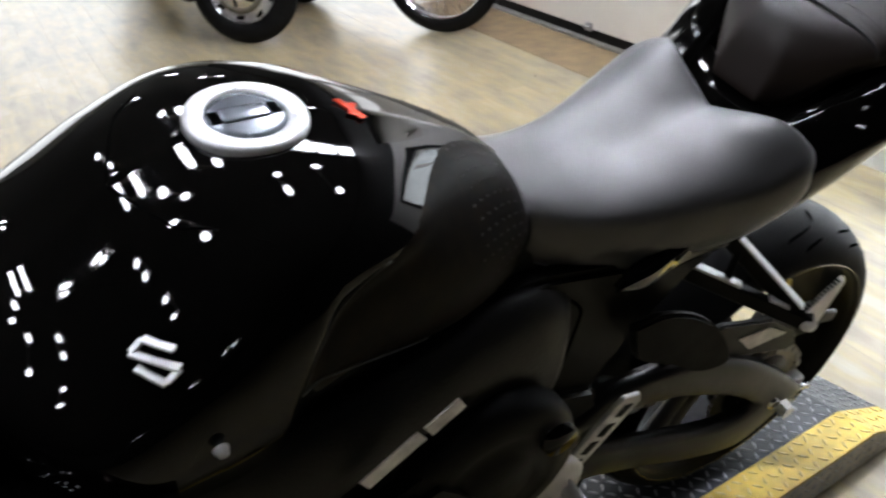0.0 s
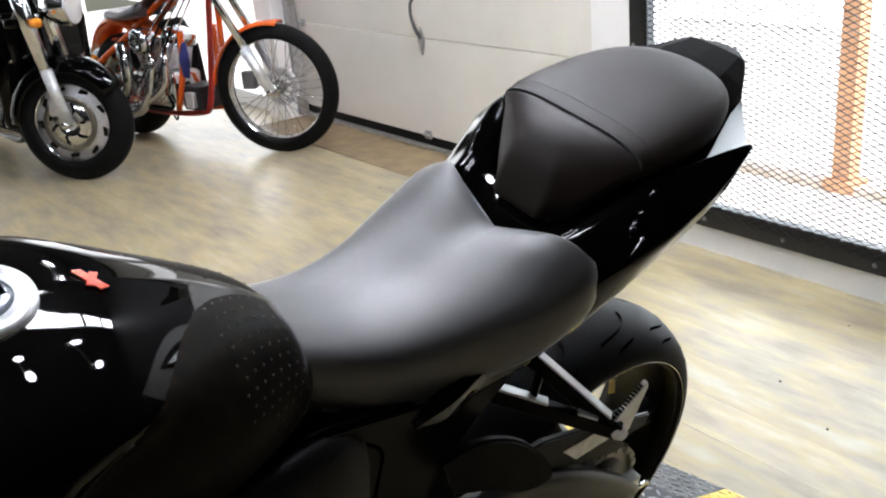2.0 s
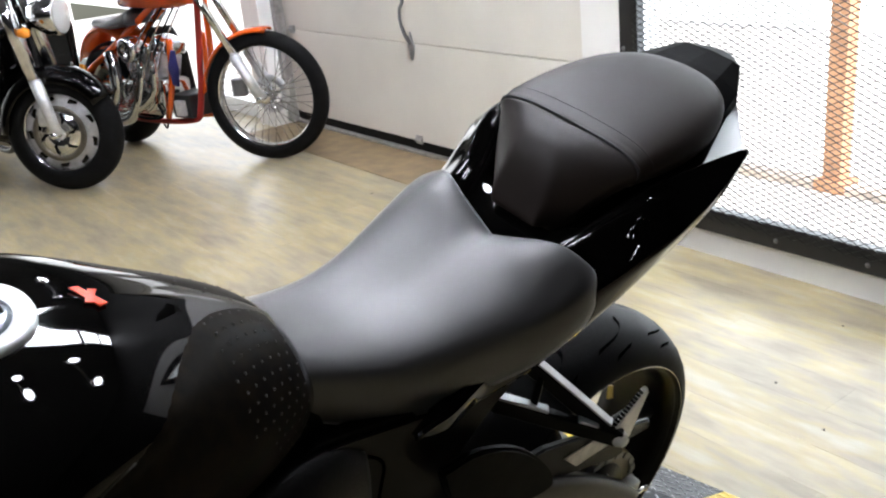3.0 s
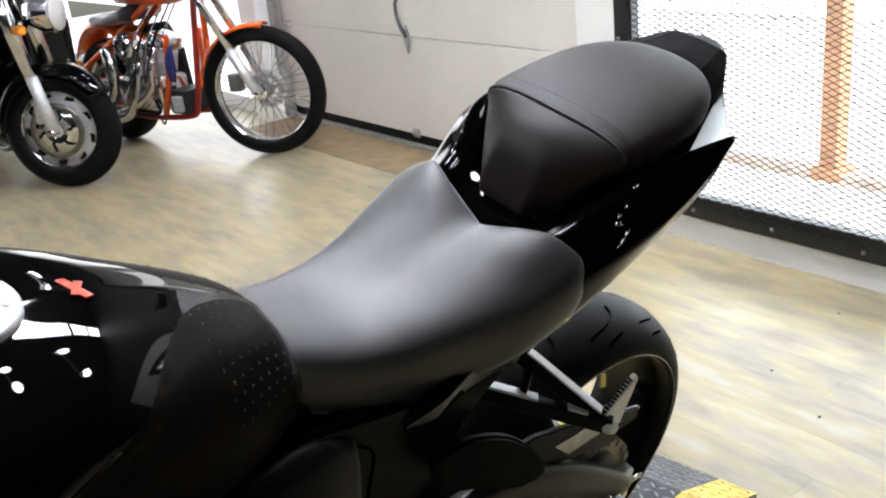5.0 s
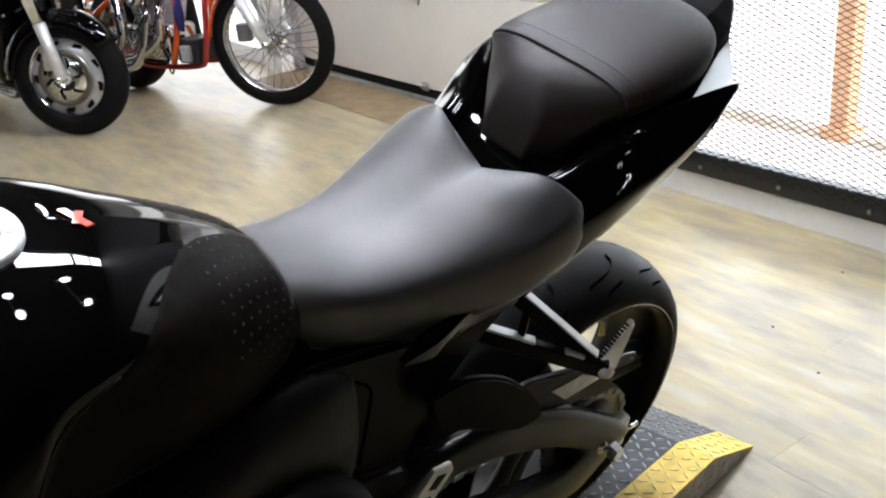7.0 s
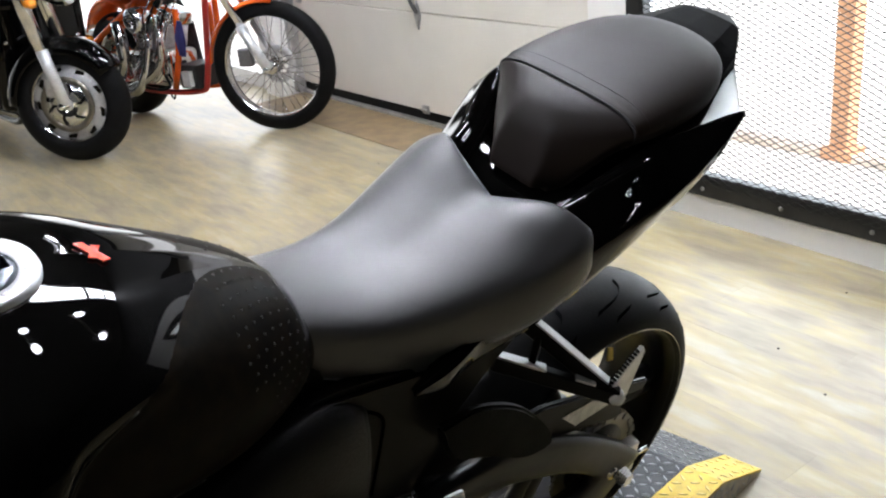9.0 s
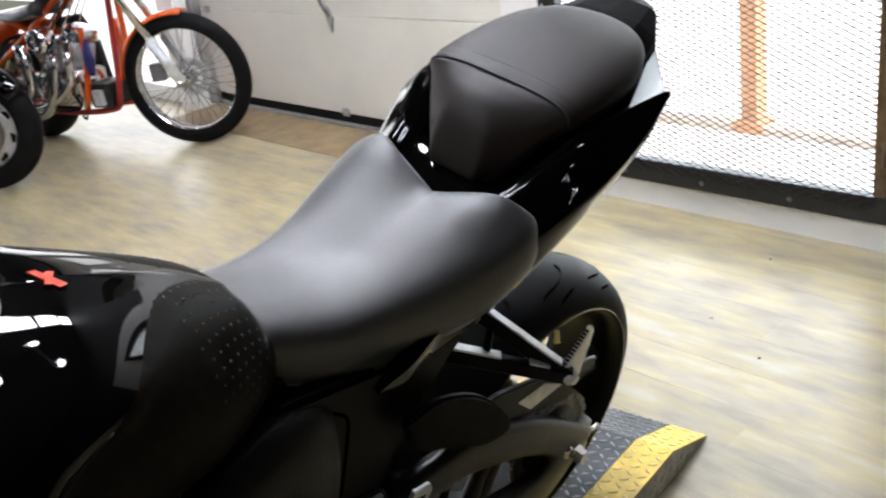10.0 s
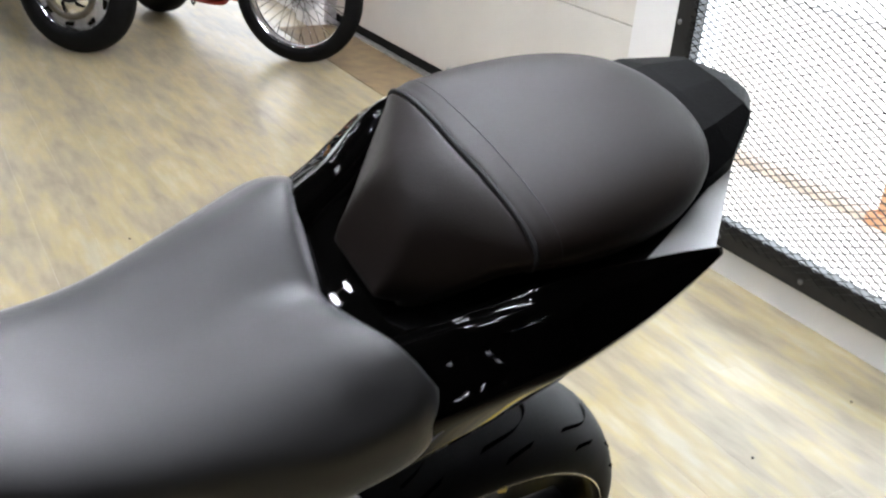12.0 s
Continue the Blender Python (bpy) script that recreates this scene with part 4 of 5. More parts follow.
for s in (1, -1):
    pad = part("knee_pad", skin(pad_grid(s)), CARBON_PAD, tank, "mottled dark knee pad with raised stars")
    for i in range(7):
        for j in range(14):
            a, b = 0.965 - 0.040 * i - 0.018 * (j % 2), 0.10 + 0.066 * j
            if b > 0.97 or (s < 0 and (i + j) % 2) or (i > 4 and b < 0.4):
                continue
            y, v = pad_point(a, b)
            q, n = tank_point(y, v), tank_normal(y, v)
            q, n = Vector((s * q.x, q.y, q.z)), Vector((s * n.x, n.y, n.z))
            bm = bmesh.new()
            pts = [bm.verts.new(((0.0027 if k % 2 else 0.0013) * math.sin(k * math.pi / 5), (0.0027 if k % 2 else 0.0013) * math.cos(k * math.pi / 5), 0)) for k in range(10)]
            top = bm.verts.new((0, 0, 0.0008))
            for k in range(10):
                bm.faces.new((pts[k], pts[(k + 1) % 10], top))
            part("star", bm, STAR, pad, smooth=False, m=Matrix.Translation(q + n * 0.0022) @ n.to_track_quat("Z", "Y").to_matrix().to_4x4())
    line = []
    for a, b in [(0.5 - 0.07 * k, 0.0) for k in range(8)] + [(0.02, 0.5), (0.05, 0.98)] + [(0.12 + 0.1 * k, 1.0) for k in range(3)]:
        y, v = pad_point(a, b)
        q = tank_point(y, v) + tank_normal(y, v) * 0.0006
        line.append((s * q.x, q.y, q.z))
    part("pad_edge", tube(line, 0.0010, 6, 3), STAR, pad)
# seam between the front cover and the tank
for s in (1, -1):
    line = []
    for y, v in ((-0.996, 0.995), (-0.984, 0.91), (-0.965, 0.805), (-0.942, 0.76), (-0.90, 0.66), (-0.862, 0.545)):
        q = tank_point(y, v) - tank_normal(y, v) * 0.0008
        line.append((s * q.x, q.y, q.z))
    part("cover_seam", tube(line, [0.002, 0.002, 0.0016, 0.0012, 0.0008, 0.0006], 6, 6), GROOVE, tank)
CAPN = tank_normal(-0.868, 0.985)
CAP = Matrix.Translation(Vector((0, -0.868, tank_point(-0.868, 1.0).z - 0.003))) @ Matrix.Rotation(math.atan2(CAPN.y, CAPN.z), 4, "X").inverted()
cap = part("filler_cap", lathe([(-0.004, 0.057), (0.001, 0.057), (0.0045, 0.0555), (0.006, 0.052), (0.006, 0.040), (0.0035, 0.038)], 56, "z"), ALLOY, tank, "bright alloy filler cap ring", m=CAP)
flap = part("cap_flap", lathe([(0.002, 0.0385), (0.0055, 0.036), (0.0065, 0.029), (0.007, 0.0001)], 44, "z"), CAP_DARK, cap, "dark glossy cap flap")
part("lock_cover", box(-0.011, 0.011, -0.024, 0.020, 0.006, 0.0085, 0.002), CAP_DARK, flap)
for y in (-0.030, 0.026):
    part("flap_notch", box(-0.009, 0.009, y - 0.005, y + 0.005, 0.0060, 0.0076, 0.001), GROOVE, flap, smooth=False)
for k in range(7):
    a = 2 * math.pi * k / 7 + 0.3
    part("cap_bolt", lathe([(0.0066, 0.0001), (0.0066, 0.0032), (0.004, 0.0035)], 10, "z"), ALLOY, cap, m=Matrix.Translation((0.045 * math.cos(a), 0.045 * math.sin(a), 0)))
emn = tank_normal(-0.765, 0.97)
em_m = Matrix.Translation(Vector((0.0, -0.763, tank_point(-0.763, 1.0).z + 0.0008))) @ Matrix.Rotation(math.atan2(emn.y, emn.z), 4, "X").inverted()
bm = plate([(-0.012, 0.016), (-0.003, 0.018), (0.011, -0.014), (0.002, -0.018)], 0, 0.0012)
b2 = plate([(-0.009, -0.010), (-0.002, -0.012), (0.011, 0.010), (0.003, 0.012)], 0.0004, 0.0016)
part("red_emblem", bm, RED_EMBLEM, tank, "bright red emblem", smooth=False, m=em_m @ pose(0, 0, 0, 0, -90, 0))
part("red_emblem", b2, RED_EMBLEM, tank, "bright red emblem", smooth=False, m=em_m @ pose(0, 0, 0, 0, -90, 0))

for (ya, va), (yb, vb), wide in (((-1.016, 0.642), (-0.997, 0.576), 0.008), ((-1.027, 0.634), (-0.997, 0.532), 0.010), ((-1.027, 0.597), (-1.010, 0.518), 0.008),
                                 ((-1.027, 0.632), (-1.016, 0.640), 0.007), ((-1.010, 0.522), (-0.998, 0.532), 0.007)):
    lift = tank_normal((ya + yb) / 2, (va + vb) / 2) * 0.0012
    part("emblem_bar", bar(tank_point(ya, va) + lift, tank_point(yb, vb) + lift, wide, 0.003), ALLOY, tank, "silver emblem shape", smooth=False)

# seats
part("rider_seat", loft([
    (-0.607, (0.066, 0.828), (0.076, 0.858), (0.071, 0.884), (0.056, 0.900), (0.030, 0.909), (0, 0.911)),
    (-0.56, (0.086, 0.798), (0.090, 0.834), (0.084, 0.860), (0.067, 0.875), (0.038, 0.882), (0, 0.884)),
    (-0.48, (0.104, 0.770), (0.108, 0.808), (0.103, 0.838), (0.086, 0.853), (0.050, 0.861), (0, 0.861)),
    (-0.40, (0.116, 0.755), (0.125, 0.796), (0.122, 0.836), (0.104, 0.855), (0.060, 0.864), (0, 0.862)),
    (-0.32, (0.125, 0.762), (0.150, 0.800), (0.153, 0.846), (0.138, 0.874), (0.080, 0.888), (0, 0.880)),
    (-0.27, (0.125, 0.780), (0.157, 0.820), (0.162, 0.866), (0.147, 0.897), (0.092, 0.913), (0, 0.889)),
    (-0.243, (0.122, 0.790), (0.152, 0.830), (0.156, 0.870), (0.139, 0.902), (0.093, 0.921), (0, 0.887)),
    (-0.232, (0.112, 0.800), (0.138, 0.840), (0.142, 0.870), (0.126, 0.894), (0.088, 0.910), (0, 0.878))], 7, 6,
    bend=lambda y, x: max(0, (y + 0.40) / 0.165) * (0.040 * min(1, (abs(x) / 0.14) ** 3) - 0.004)), VINYL, bike, "charcoal vinyl rider seat, smooth and slightly worn")


# pillion: rows from the lower front edge up to the seam, then back along the cushion
# edge x, edge y, edge z, middle y, middle z, half width of the flat middle facet
PIL = [(0.050, -0.192, 0.906, -0.209, 0.905, 0.75),
       (0.056, -0.188, 0.912, -0.209, 0.914, 0.70),
       (0.073, -0.174, 0.934, -0.200, 0.942, 0.56),
       (0.090, -0.157, 0.958, -0.188, 0.974, 0.38),
       (0.103, -0.143, 0.976, -0.172, 0.998, 0.20),
       (0.113, -0.133, 0.987, -0.150, 1.011, 0.05),
       (0.121, -0.125, 0.994, -0.127, 1.018, 0.0),
       (0.127, -0.105, 0.997, -0.100, 1.024, 0.0),
       (0.131, -0.060, 1.000, -0.055, 1.033, 0.0),
       (0.128, 0.000, 1.007, 0.005, 1.042, 0.0),
       (0.115, 0.048, 1.016, 0.054, 1.047, 0.0),
       (0.092, 0.084, 1.026, 0.090, 1.048, 0.0),
       (0.060, 0.105, 1.034, 0.112, 1.046, 0.0),
       (0.020, 0.114, 1.038, 0.118, 1.042, 0.0)]
PFINE = spline(PIL, 6)
SEAM_ROW = 36


def pillion_row(r, n=17):
    """One row across the cushion: under edge, rounded side, top, and back down."""
    ex, ey, ez, my, mz, flat = r
    pts = [(0.86 * ex, ey + 0.012, ez - 0.026), (0.97 * ex, ey + 0.004, ez - 0.012)]
    for a in np.linspace(0, math.pi / 2, n):
        sx = max(0.0, math.cos(a)) ** (0.66 if my < -0.11 else 0.52)
        g = max(0.0, (sx - flat) / (1 - flat)) ** 1.08
        pts.append((ex * sx, my + (ey - my) * g, ez + (mz - ez) * math.sin(a) ** 0.9))
    return pts


def mirrored(half):
    return half + [(-x, y, z) for x, y, z in half[-2::-1]]


pillion_grid = []
for i, r in enumerate(PFINE):
    dip = 0.0022 if i == SEAM_ROW else 0.0
    pillion_grid.append(mirrored([(x, y, z - dip) for x, y, z in pillion_row(r)]))
pillion = part("pillion_seat", skin(pillion_grid, close_v=True, caps=True), PILLION_VINYL, bike, "charcoal vinyl pillion seat with a sewn seam")
for i, lift, r in ((SEAM_ROW, 0.0006, 0.0022), (SEAM_ROW + 6, 0.0, 0.0005)):
    part("seam", tube(mirrored([(x, y, z + lift) for x, y, z in pillion_row(PFINE[i])[1:]]), r, 6, 1), SEAM, pillion)

# tail: deck under the pillion, gloss collar round its front, faceted end, two side panels running out into fins
part("tail_cowl", loft([
    (-0.30, (0.08, 0.76), (0.10, 0.80), (0.10, 0.835), (0.07, 0.845), (0, 0.845)),
    (-0.225, (0.085, 0.79), (0.10, 0.83), (0.09, 0.868), (0.07, 0.872), (0, 0.872)),
    (-0.15, (0.09, 0.82), (0.105, 0.87), (0.098, 0.905), (0.08, 0.915), (0, 0.92)),
    (0.0, (0.07, 0.89), (0.10, 0.93), (0.112, 0.965), (0.09, 0.985), (0, 0.99)),
    (0.105, (0.060, 0.962), (0.080, 0.990), (0.078, 1.010), (0.06, 1.022), (0, 1.028))], 6, 4), MATT_BLACK, bike, "black tail deck under the pillion")
collar = [[(x, y + 0.012 * (x / 0.1) ** 2, z + rise * (x / 0.1) ** 2) for x in np.linspace(-0.104, 0.104, 17)] for y, z, rise in
          ((-0.285, 0.832, 0.02), (-0.262, 0.852, 0.02), (-0.240, 0.869, 0.02), (-0.220, 0.882, 0.02), (-0.200, 0.892, 0.02), (-0.180, 0.899, 0.02))]
part("seat_collar", skin(collar), GLOSS_BLACK, bike, "gloss black collar between the two seats")
TAIL = ((0.085, (0.066, 0.984), (0.098, 1.004), (0.096, 1.018), (0.056, 1.034), (0, 1.036)),
        (0.125, (0.056, 0.996), (0.088, 1.016), (0.085, 1.032), (0.052, 1.045), (0, 1.047)),
        (0.172, (0.030, 1.016), (0.056, 1.040), (0.052, 1.050), (0.040, 1.054), (0, 1.056)),
        (0.205, (0.008, 1.030), (0.024, 1.040), (0.022, 1.046), (0.014, 1.049), (0, 1.050)))
part("tail_light_shroud", skin([[(x, s[0], z) for x, z in list(s[1:]) + [(-x, z) for x, z in s[-2:0:-1]]] for s in TAIL], close_v=True, caps=True), MATT_BLACK, bike, "black faceted tail end", smooth=False)

SIDE = ((-0.475, (0.138, 0.776), (0.142, 0.778), (0.146, 0.775), (0.144, 0.770)),
        (-0.42, (0.118, 0.782), (0.134, 0.786), (0.143, 0.778), (0.140, 0.752)),
        (-0.36, (0.098, 0.800), (0.118, 0.806), (0.134, 0.792), (0.128, 0.755)),
        (-0.30, (0.092, 0.850), (0.110, 0.850), (0.143, 0.826), (0.140, 0.775)),
        (-0.24, (0.080, 0.893), (0.104, 0.900), (0.153, 0.862), (0.150, 0.805)),
        (-0.18, (0.096, 0.924), (0.118, 0.930), (0.166, 0.890), (0.156, 0.835)),
        (-0.14, (0.112, 0.952), (0.140, 0.957), (0.178, 0.914), (0.159, 0.855)),
        (-0.105, (0.130, 0.981), (0.152, 0.972), (0.186, 0.934), (0.160, 0.872)),
        (-0.04, (0.143, 0.991), (0.160, 0.981), (0.181, 0.957), (0.163, 0.906)),
        (0.01, (0.152, 0.998), (0.159, 0.994), (0.174, 0.980), (0.166, 0.948)),
        (0.046, (0.162, 1.004), (0.164, 1.003), (0.167, 0.999), (0.165, 0.993)))
SROWS = spline([[c for xz in s[1:] for c in xz] + [s[0]] for s in SIDE], 6)


def side_panel(sign):
    grid = []
    for r in SROWS:
        p = [np.array(r[2 * i:2 * i + 2]) for i in range(4)]
        deep = max(0.0, min(1.0, (-0.06 - r[-1]) / 0.05, (r[-1] + 0.44) / 0.05))
        soft = [p[0] - deep * np.array([0.026, 0.036]), p[0], p[0] + (p[1] - p[0]) * 0.5, p[1], p[1] + (p[2] - p[1]) * 0.5, p[1] + (p[2] - p[1]) * 0.9, p[2] + (p[3] - p[2]) * 0.1 - np.array([0.0005, 0]), p[2] + (p[3] - p[2]) * 0.5, p[3]]
        outer = spline(soft, 3)
        ring = [far_side(sign * x, r[-1], z) for x, z in outer]
        ring += [far_side(sign * (x - 0.006), r[-1], z - 0.006) for x, z in outer[::-3]]
        grid.append(ring)
    return skin(grid, close_v=True, caps=True)


def far_side(x, y, z):
    """The far fin sits a little lower and further back than the near one."""
    f = max(0.0, (y + 0.1) / 0.14) if x < 0 else 0.0
    return (x, y + 0.016 * f, z - 0.009 * f)


def loose(points, thick):
    """A flat panel with a little thickness below it."""
    points = [far_side(*q) for q in points]
    return skin([points, [(x, y, z - thick) for x, y, z in points]], close_v=True, caps=True)


for s in (1, -1):
    f = part("tail_fin", side_panel(s), GLOSS_BLACK, bike, "gloss black pointed tail fin")
    part("inner_panel", loose([(s * 0.124, -0.10, 0.976), (s * 0.144, -0.024, 0.990), (s * 0.084, 0.12, 1.004), (s * 0.10, 0.02, 0.985)], 0.006), SATIN_BLACK, f, smooth=False)
    part("signal_lens", loose([(s * 0.144, -0.022, 0.989), (s * 0.162, 0.040, 1.000), (s * 0.074, 0.145, 1.016), (s * 0.084, 0.118, 1.003)], 0.02), LENS, f, "clear turn signal lens", smooth=False)

# ---- ramp ----
RAMP = Matrix.Translation((-0.336, 2.152, 0)) @ pose(0, 0, 0, 0, 0, 8)
ramp = thing("motorcycle_ramp", "low dark tread plate motorcycle ramp with worn yellow edges", "ramp", RAMP)
RZ, CREASE, FRONT_Y, RWIDE = 0.068, -0.16, -2.75, 0.52


def strip(x0, x1, lift=0.0):
    bm = bmesh.new()
    for (ya, za), (yb, zb) in (((FRONT_Y, RZ), (CREASE, RZ)), ((CREASE, RZ), (0.0, 0.006))):
        top = [bm.verts.new(q) for q in ((x0, ya, za + lift), (x1, ya, za + lift), (x1, yb, zb + lift), (x0, yb, zb + lift))]
        bot = [bm.verts.new((v.co.x, v.co.y, v.co.z - min(0.006, v.co.z))) for v in top]
        bm.faces.new(top)
        bm.faces.new(bot[::-1])
        for i in range(4):
            bm.faces.new((top[i], bot[i], bot[(i + 1) % 4], top[(i + 1) % 4]))
    bmesh.ops.recalc_face_normals(bm, faces=bm.faces)
    return bm


deck = part("deck", strip(-RWIDE + 0.09, -0.09), PLATE, ramp, "dark tread plate deck", smooth=False)
edges = [part("yellow_edge", strip(-0.0895, 0.0), YELLOW, ramp, "worn yellow painted edge", smooth=False), part("yellow_edge", strip(-RWIDE, -RWIDE + 0.0895), YELLOW, ramp, "worn yellow painted edge", smooth=False)]
skirts = []
for x in (-0.001, -RWIDE + 0.001):
    skirts.append(part("side_skirt", plate([(FRONT_Y, 0.0), (0.0, 0.0), (0.0, 0.004), (CREASE, RZ - 0.003), (FRONT_Y, RZ - 0.003)], x - 0.003, x + 0.001), SKIRT, ramp, "bare metal side skirt", smooth=False))


def treads(x0, x1, step=0.0235):
    """Raised lozenges, turned by turns to either side."""
    bm = bmesh.new()
    ny, nx = int((0.0 + 1.25) / step), int((x1 - x0) / step)
    for i in range(ny):
        for j in range(nx):
            x, y = x0 + (j + 0.5) * (x1 - x0) / nx, -0.012 - i * step
            z = RZ if y < CREASE else 0.006 + (RZ - 0.006) * y / CREASE
            tilt = 0 if y < CREASE else -(RZ - 0.006) / CREASE
            a = 0.62 if (i + j) % 2 else -0.62
            c, s = math.cos(a), math.sin(a)
            ring = []
            for u, v in ((-0.0115, 0), (-0.004, 0.0026), (0.004, 0.0026), (0.0115, 0), (0.004, -0.0026), (-0.004, -0.0026)):
                dx, dy = u * c - v * s, u * s + v * c
                ring.append((dx, dy))
            base = [bm.verts.new((x + dx, y + dy, z - dy * tilt + 0.0002)) for dx, dy in ring]
            top = [bm.verts.new((x + dx * 0.7, y + dy * 0.7, z - dy * tilt + 0.0022)) for dx, dy in ring]
            bm.faces.new(top)
            for k in range(6):
                bm.faces.new((base[k], base[(k + 1) % 6], top[(k + 1) % 6], top[k]))
    bmesh.ops.recalc_face_normals(bm, faces=bm.faces)
    return bm


def skirt_treads(x, step=0.0235):
    """Lozenges on the upright side of the ramp."""
    bm = bmesh.new()
    for i in range(52):
        y = -0.03 - i * step
        high = RZ if y < CREASE else 0.006 + (RZ - 0.006) * y / CREASE
        for j in range(3):
            z = 0.012 + j * 0.021
            if z > high - 0.012:
                continue
            a = 0.62 if (i + j) % 2 else -0.62
            c, s = math.cos(a), math.sin(a)
            ring = [(u * c - v * s, u * s + v * c) for u, v in ((-0.010, 0), (-0.004, 0.0024), (0.004, 0.0024), (0.010, 0), (0.004, -0.0024), (-0.004, -0.0024))]
            base = [bm.verts.new((x, y + dy, z + dz)) for dy, dz in ring]
            top = [bm.verts.new((x + 0.0018, y + dy * 0.7, z + dz * 0.7)) for dy, dz in ring]
            bm.faces.new(top)
            for k in range(6):
                bm.faces.new((base[k], base[(k + 1) % 6], top[(k + 1) % 6], top[k]))
    bmesh.ops.recalc_face_normals(bm, faces=bm.faces)
    return bm


tagged(part("tread_pattern", skirt_treads(0.0002), TREAD, skirts[0], smooth=False), kind="stuff")
tagged(part("tread_pattern", treads(-RWIDE + 0.09, -0.09), TREAD, deck, smooth=False), kind="stuff")
tagged(part("tread_pattern", treads(-0.0895, 0.0), TREAD_YELLOW, edges[0], smooth=False), kind="stuff")
tagged(part("tread_pattern", treads(-RWIDE, -RWIDE + 0.0895), TREAD_YELLOW, edges[1], smooth=False), kind="stuff")


# ---- touring cruiser and chopper: origin below the front axle, x to the rear ----
def heading(x, y, hx, hy, lean):
    return Matrix.Translation((x, y, 0)) @ Matrix.Rotation(math.atan2(-hy, -hx), 4, "Z") @ Matrix.Rotation(radians(lean), 4, "X")


def lathe_y(profile, n=48, close=False):
    return lathe([(-s, r) for s, r in profile], n, "y", close)


def round_tyre(r, half, rim, n=64):
    prof = [(half * 0.7, rim - 0.01)]
    for i in range(17):
        a = math.pi * i / 16
        c, s = math.cos(a), math.sin(a)
        prof.append((half * math.copysign(abs(c) ** 0.85, c), rim + (r - rim) * abs(s) ** 0.85))
    return lathe_y(prof + [(-half * 0.7, rim - 0.01)], n)


# chopper
CHOP = heading(-4.015 - 0.13 * math.cos(radians(17)), 2.89 - 0.13 * math.sin(radians(17)), math.cos(radians(17)), math.sin(radians(17)), 0)
chop = thing("chopper_motorcycle", "orange chopper with chrome engine and a tall spoked front wheel", "motorcycle", CHOP)
STEER = Matrix.Rotation(radians(22), 4, "Z")
CR = 0.356
FORKM = Matrix.Translation((-0.13, 0, CR)) @ STEER
whl = part("front_wheel", lathe_y([(0.03, CR - 0.062), (0.028, CR - 0.075), (0.012, CR - 0.085), (-0.012, CR - 0.085), (-0.028, CR - 0.075), (-0.03, CR - 0.062), (-0.022, CR - 0.066), (0.022, CR - 0.066)], 64, True), CHROME, chop, "chrome spoked wheel", m=FORKM)
part("tyre", round_tyre(CR, 0.05, CR - 0.068), RUBBER, whl)
part("hub", lathe_y([(0.05, 0.012), (0.05, 0.035), (0.035, 0.04), (0.025, 0.022), (-0.025, 0.022), (-0.035, 0.04), (-0.05, 0.035), (-0.05, 0.012)], 24), CHROME, whl)
part("brake_disc", lathe_y([(0.055, 0.06), (0.055, 0.105), (0.059, 0.105), (0.059, 0.06)], 40, True), ALLOY, whl)
for k in range(40):
    a = 2 * math.pi * k / 40
    o = (0.55 if k % 4 < 2 else -0.55)
    sy = 0.036 if k % 2 else -0.036
    part("spoke", tube([(0.036 * math.cos(a + o * 1.6), sy, 0.036 * math.sin(a + o * 1.6)), ((CR - 0.078) * math.cos(a), sy * 0.15, (CR - 0.078) * math.sin(a))], 0.0022, 5, 1), CHROME, whl)


def curved_guard(r, half, a0, a1, edge, n=16):
    rows = []
    for a in np.linspace(a0, a1, n):
        ring = []
        for t in np.linspace(-1, 1, 9):
            rr = r - edge * t * t * abs(t)
            ring.append((rr * math.cos(a), half * t, rr * math.sin(a)))
        for t in np.linspace(1, -1, 9):
            rr = r - 0.006 - edge * t * t * abs(t)
            ring.append((rr * math.cos(a), half * 0.94 * t, rr * math.sin(a)))
        rows.append(ring)
    return skin(rows, close_v=True, caps=True)


part("front_fender", curved_guard(CR + 0.02, 0.055, 0.1, 1.75, 0.02), ORANGE, chop, "orange front fender", m=FORKM)
for s in (1, -1):
    part("fork_slider", tube([(0.0, 0.085 * s, 0.0), (0.12, 0.085 * s, 0.24)], 0.028, 14, 1), ALLOY, chop, m=FORKM)
    part("fork_tube", tube([(0.11, 0.085 * s, 0.23), (0.36, 0.085 * s, 0.74)], 0.021, 12, 1), CHROME, chop, m=FORKM)
part("fork_yoke", box(0.26, 0.33, -0.11, 0.11, 0.56, 0.60, 0.01), CHROME, chop, m=FORKM)
part("caliper", box(0.08, 0.16, 0.05, 0.10, 0.02, 0.12, 0.015), GREY_ALLOY, chop, m=FORKM)
part("axle", tube([(0, -0.12, 0), (0, 0.12, 0)], 0.016, 12, 1), CHROME, chop, m=FORKM)
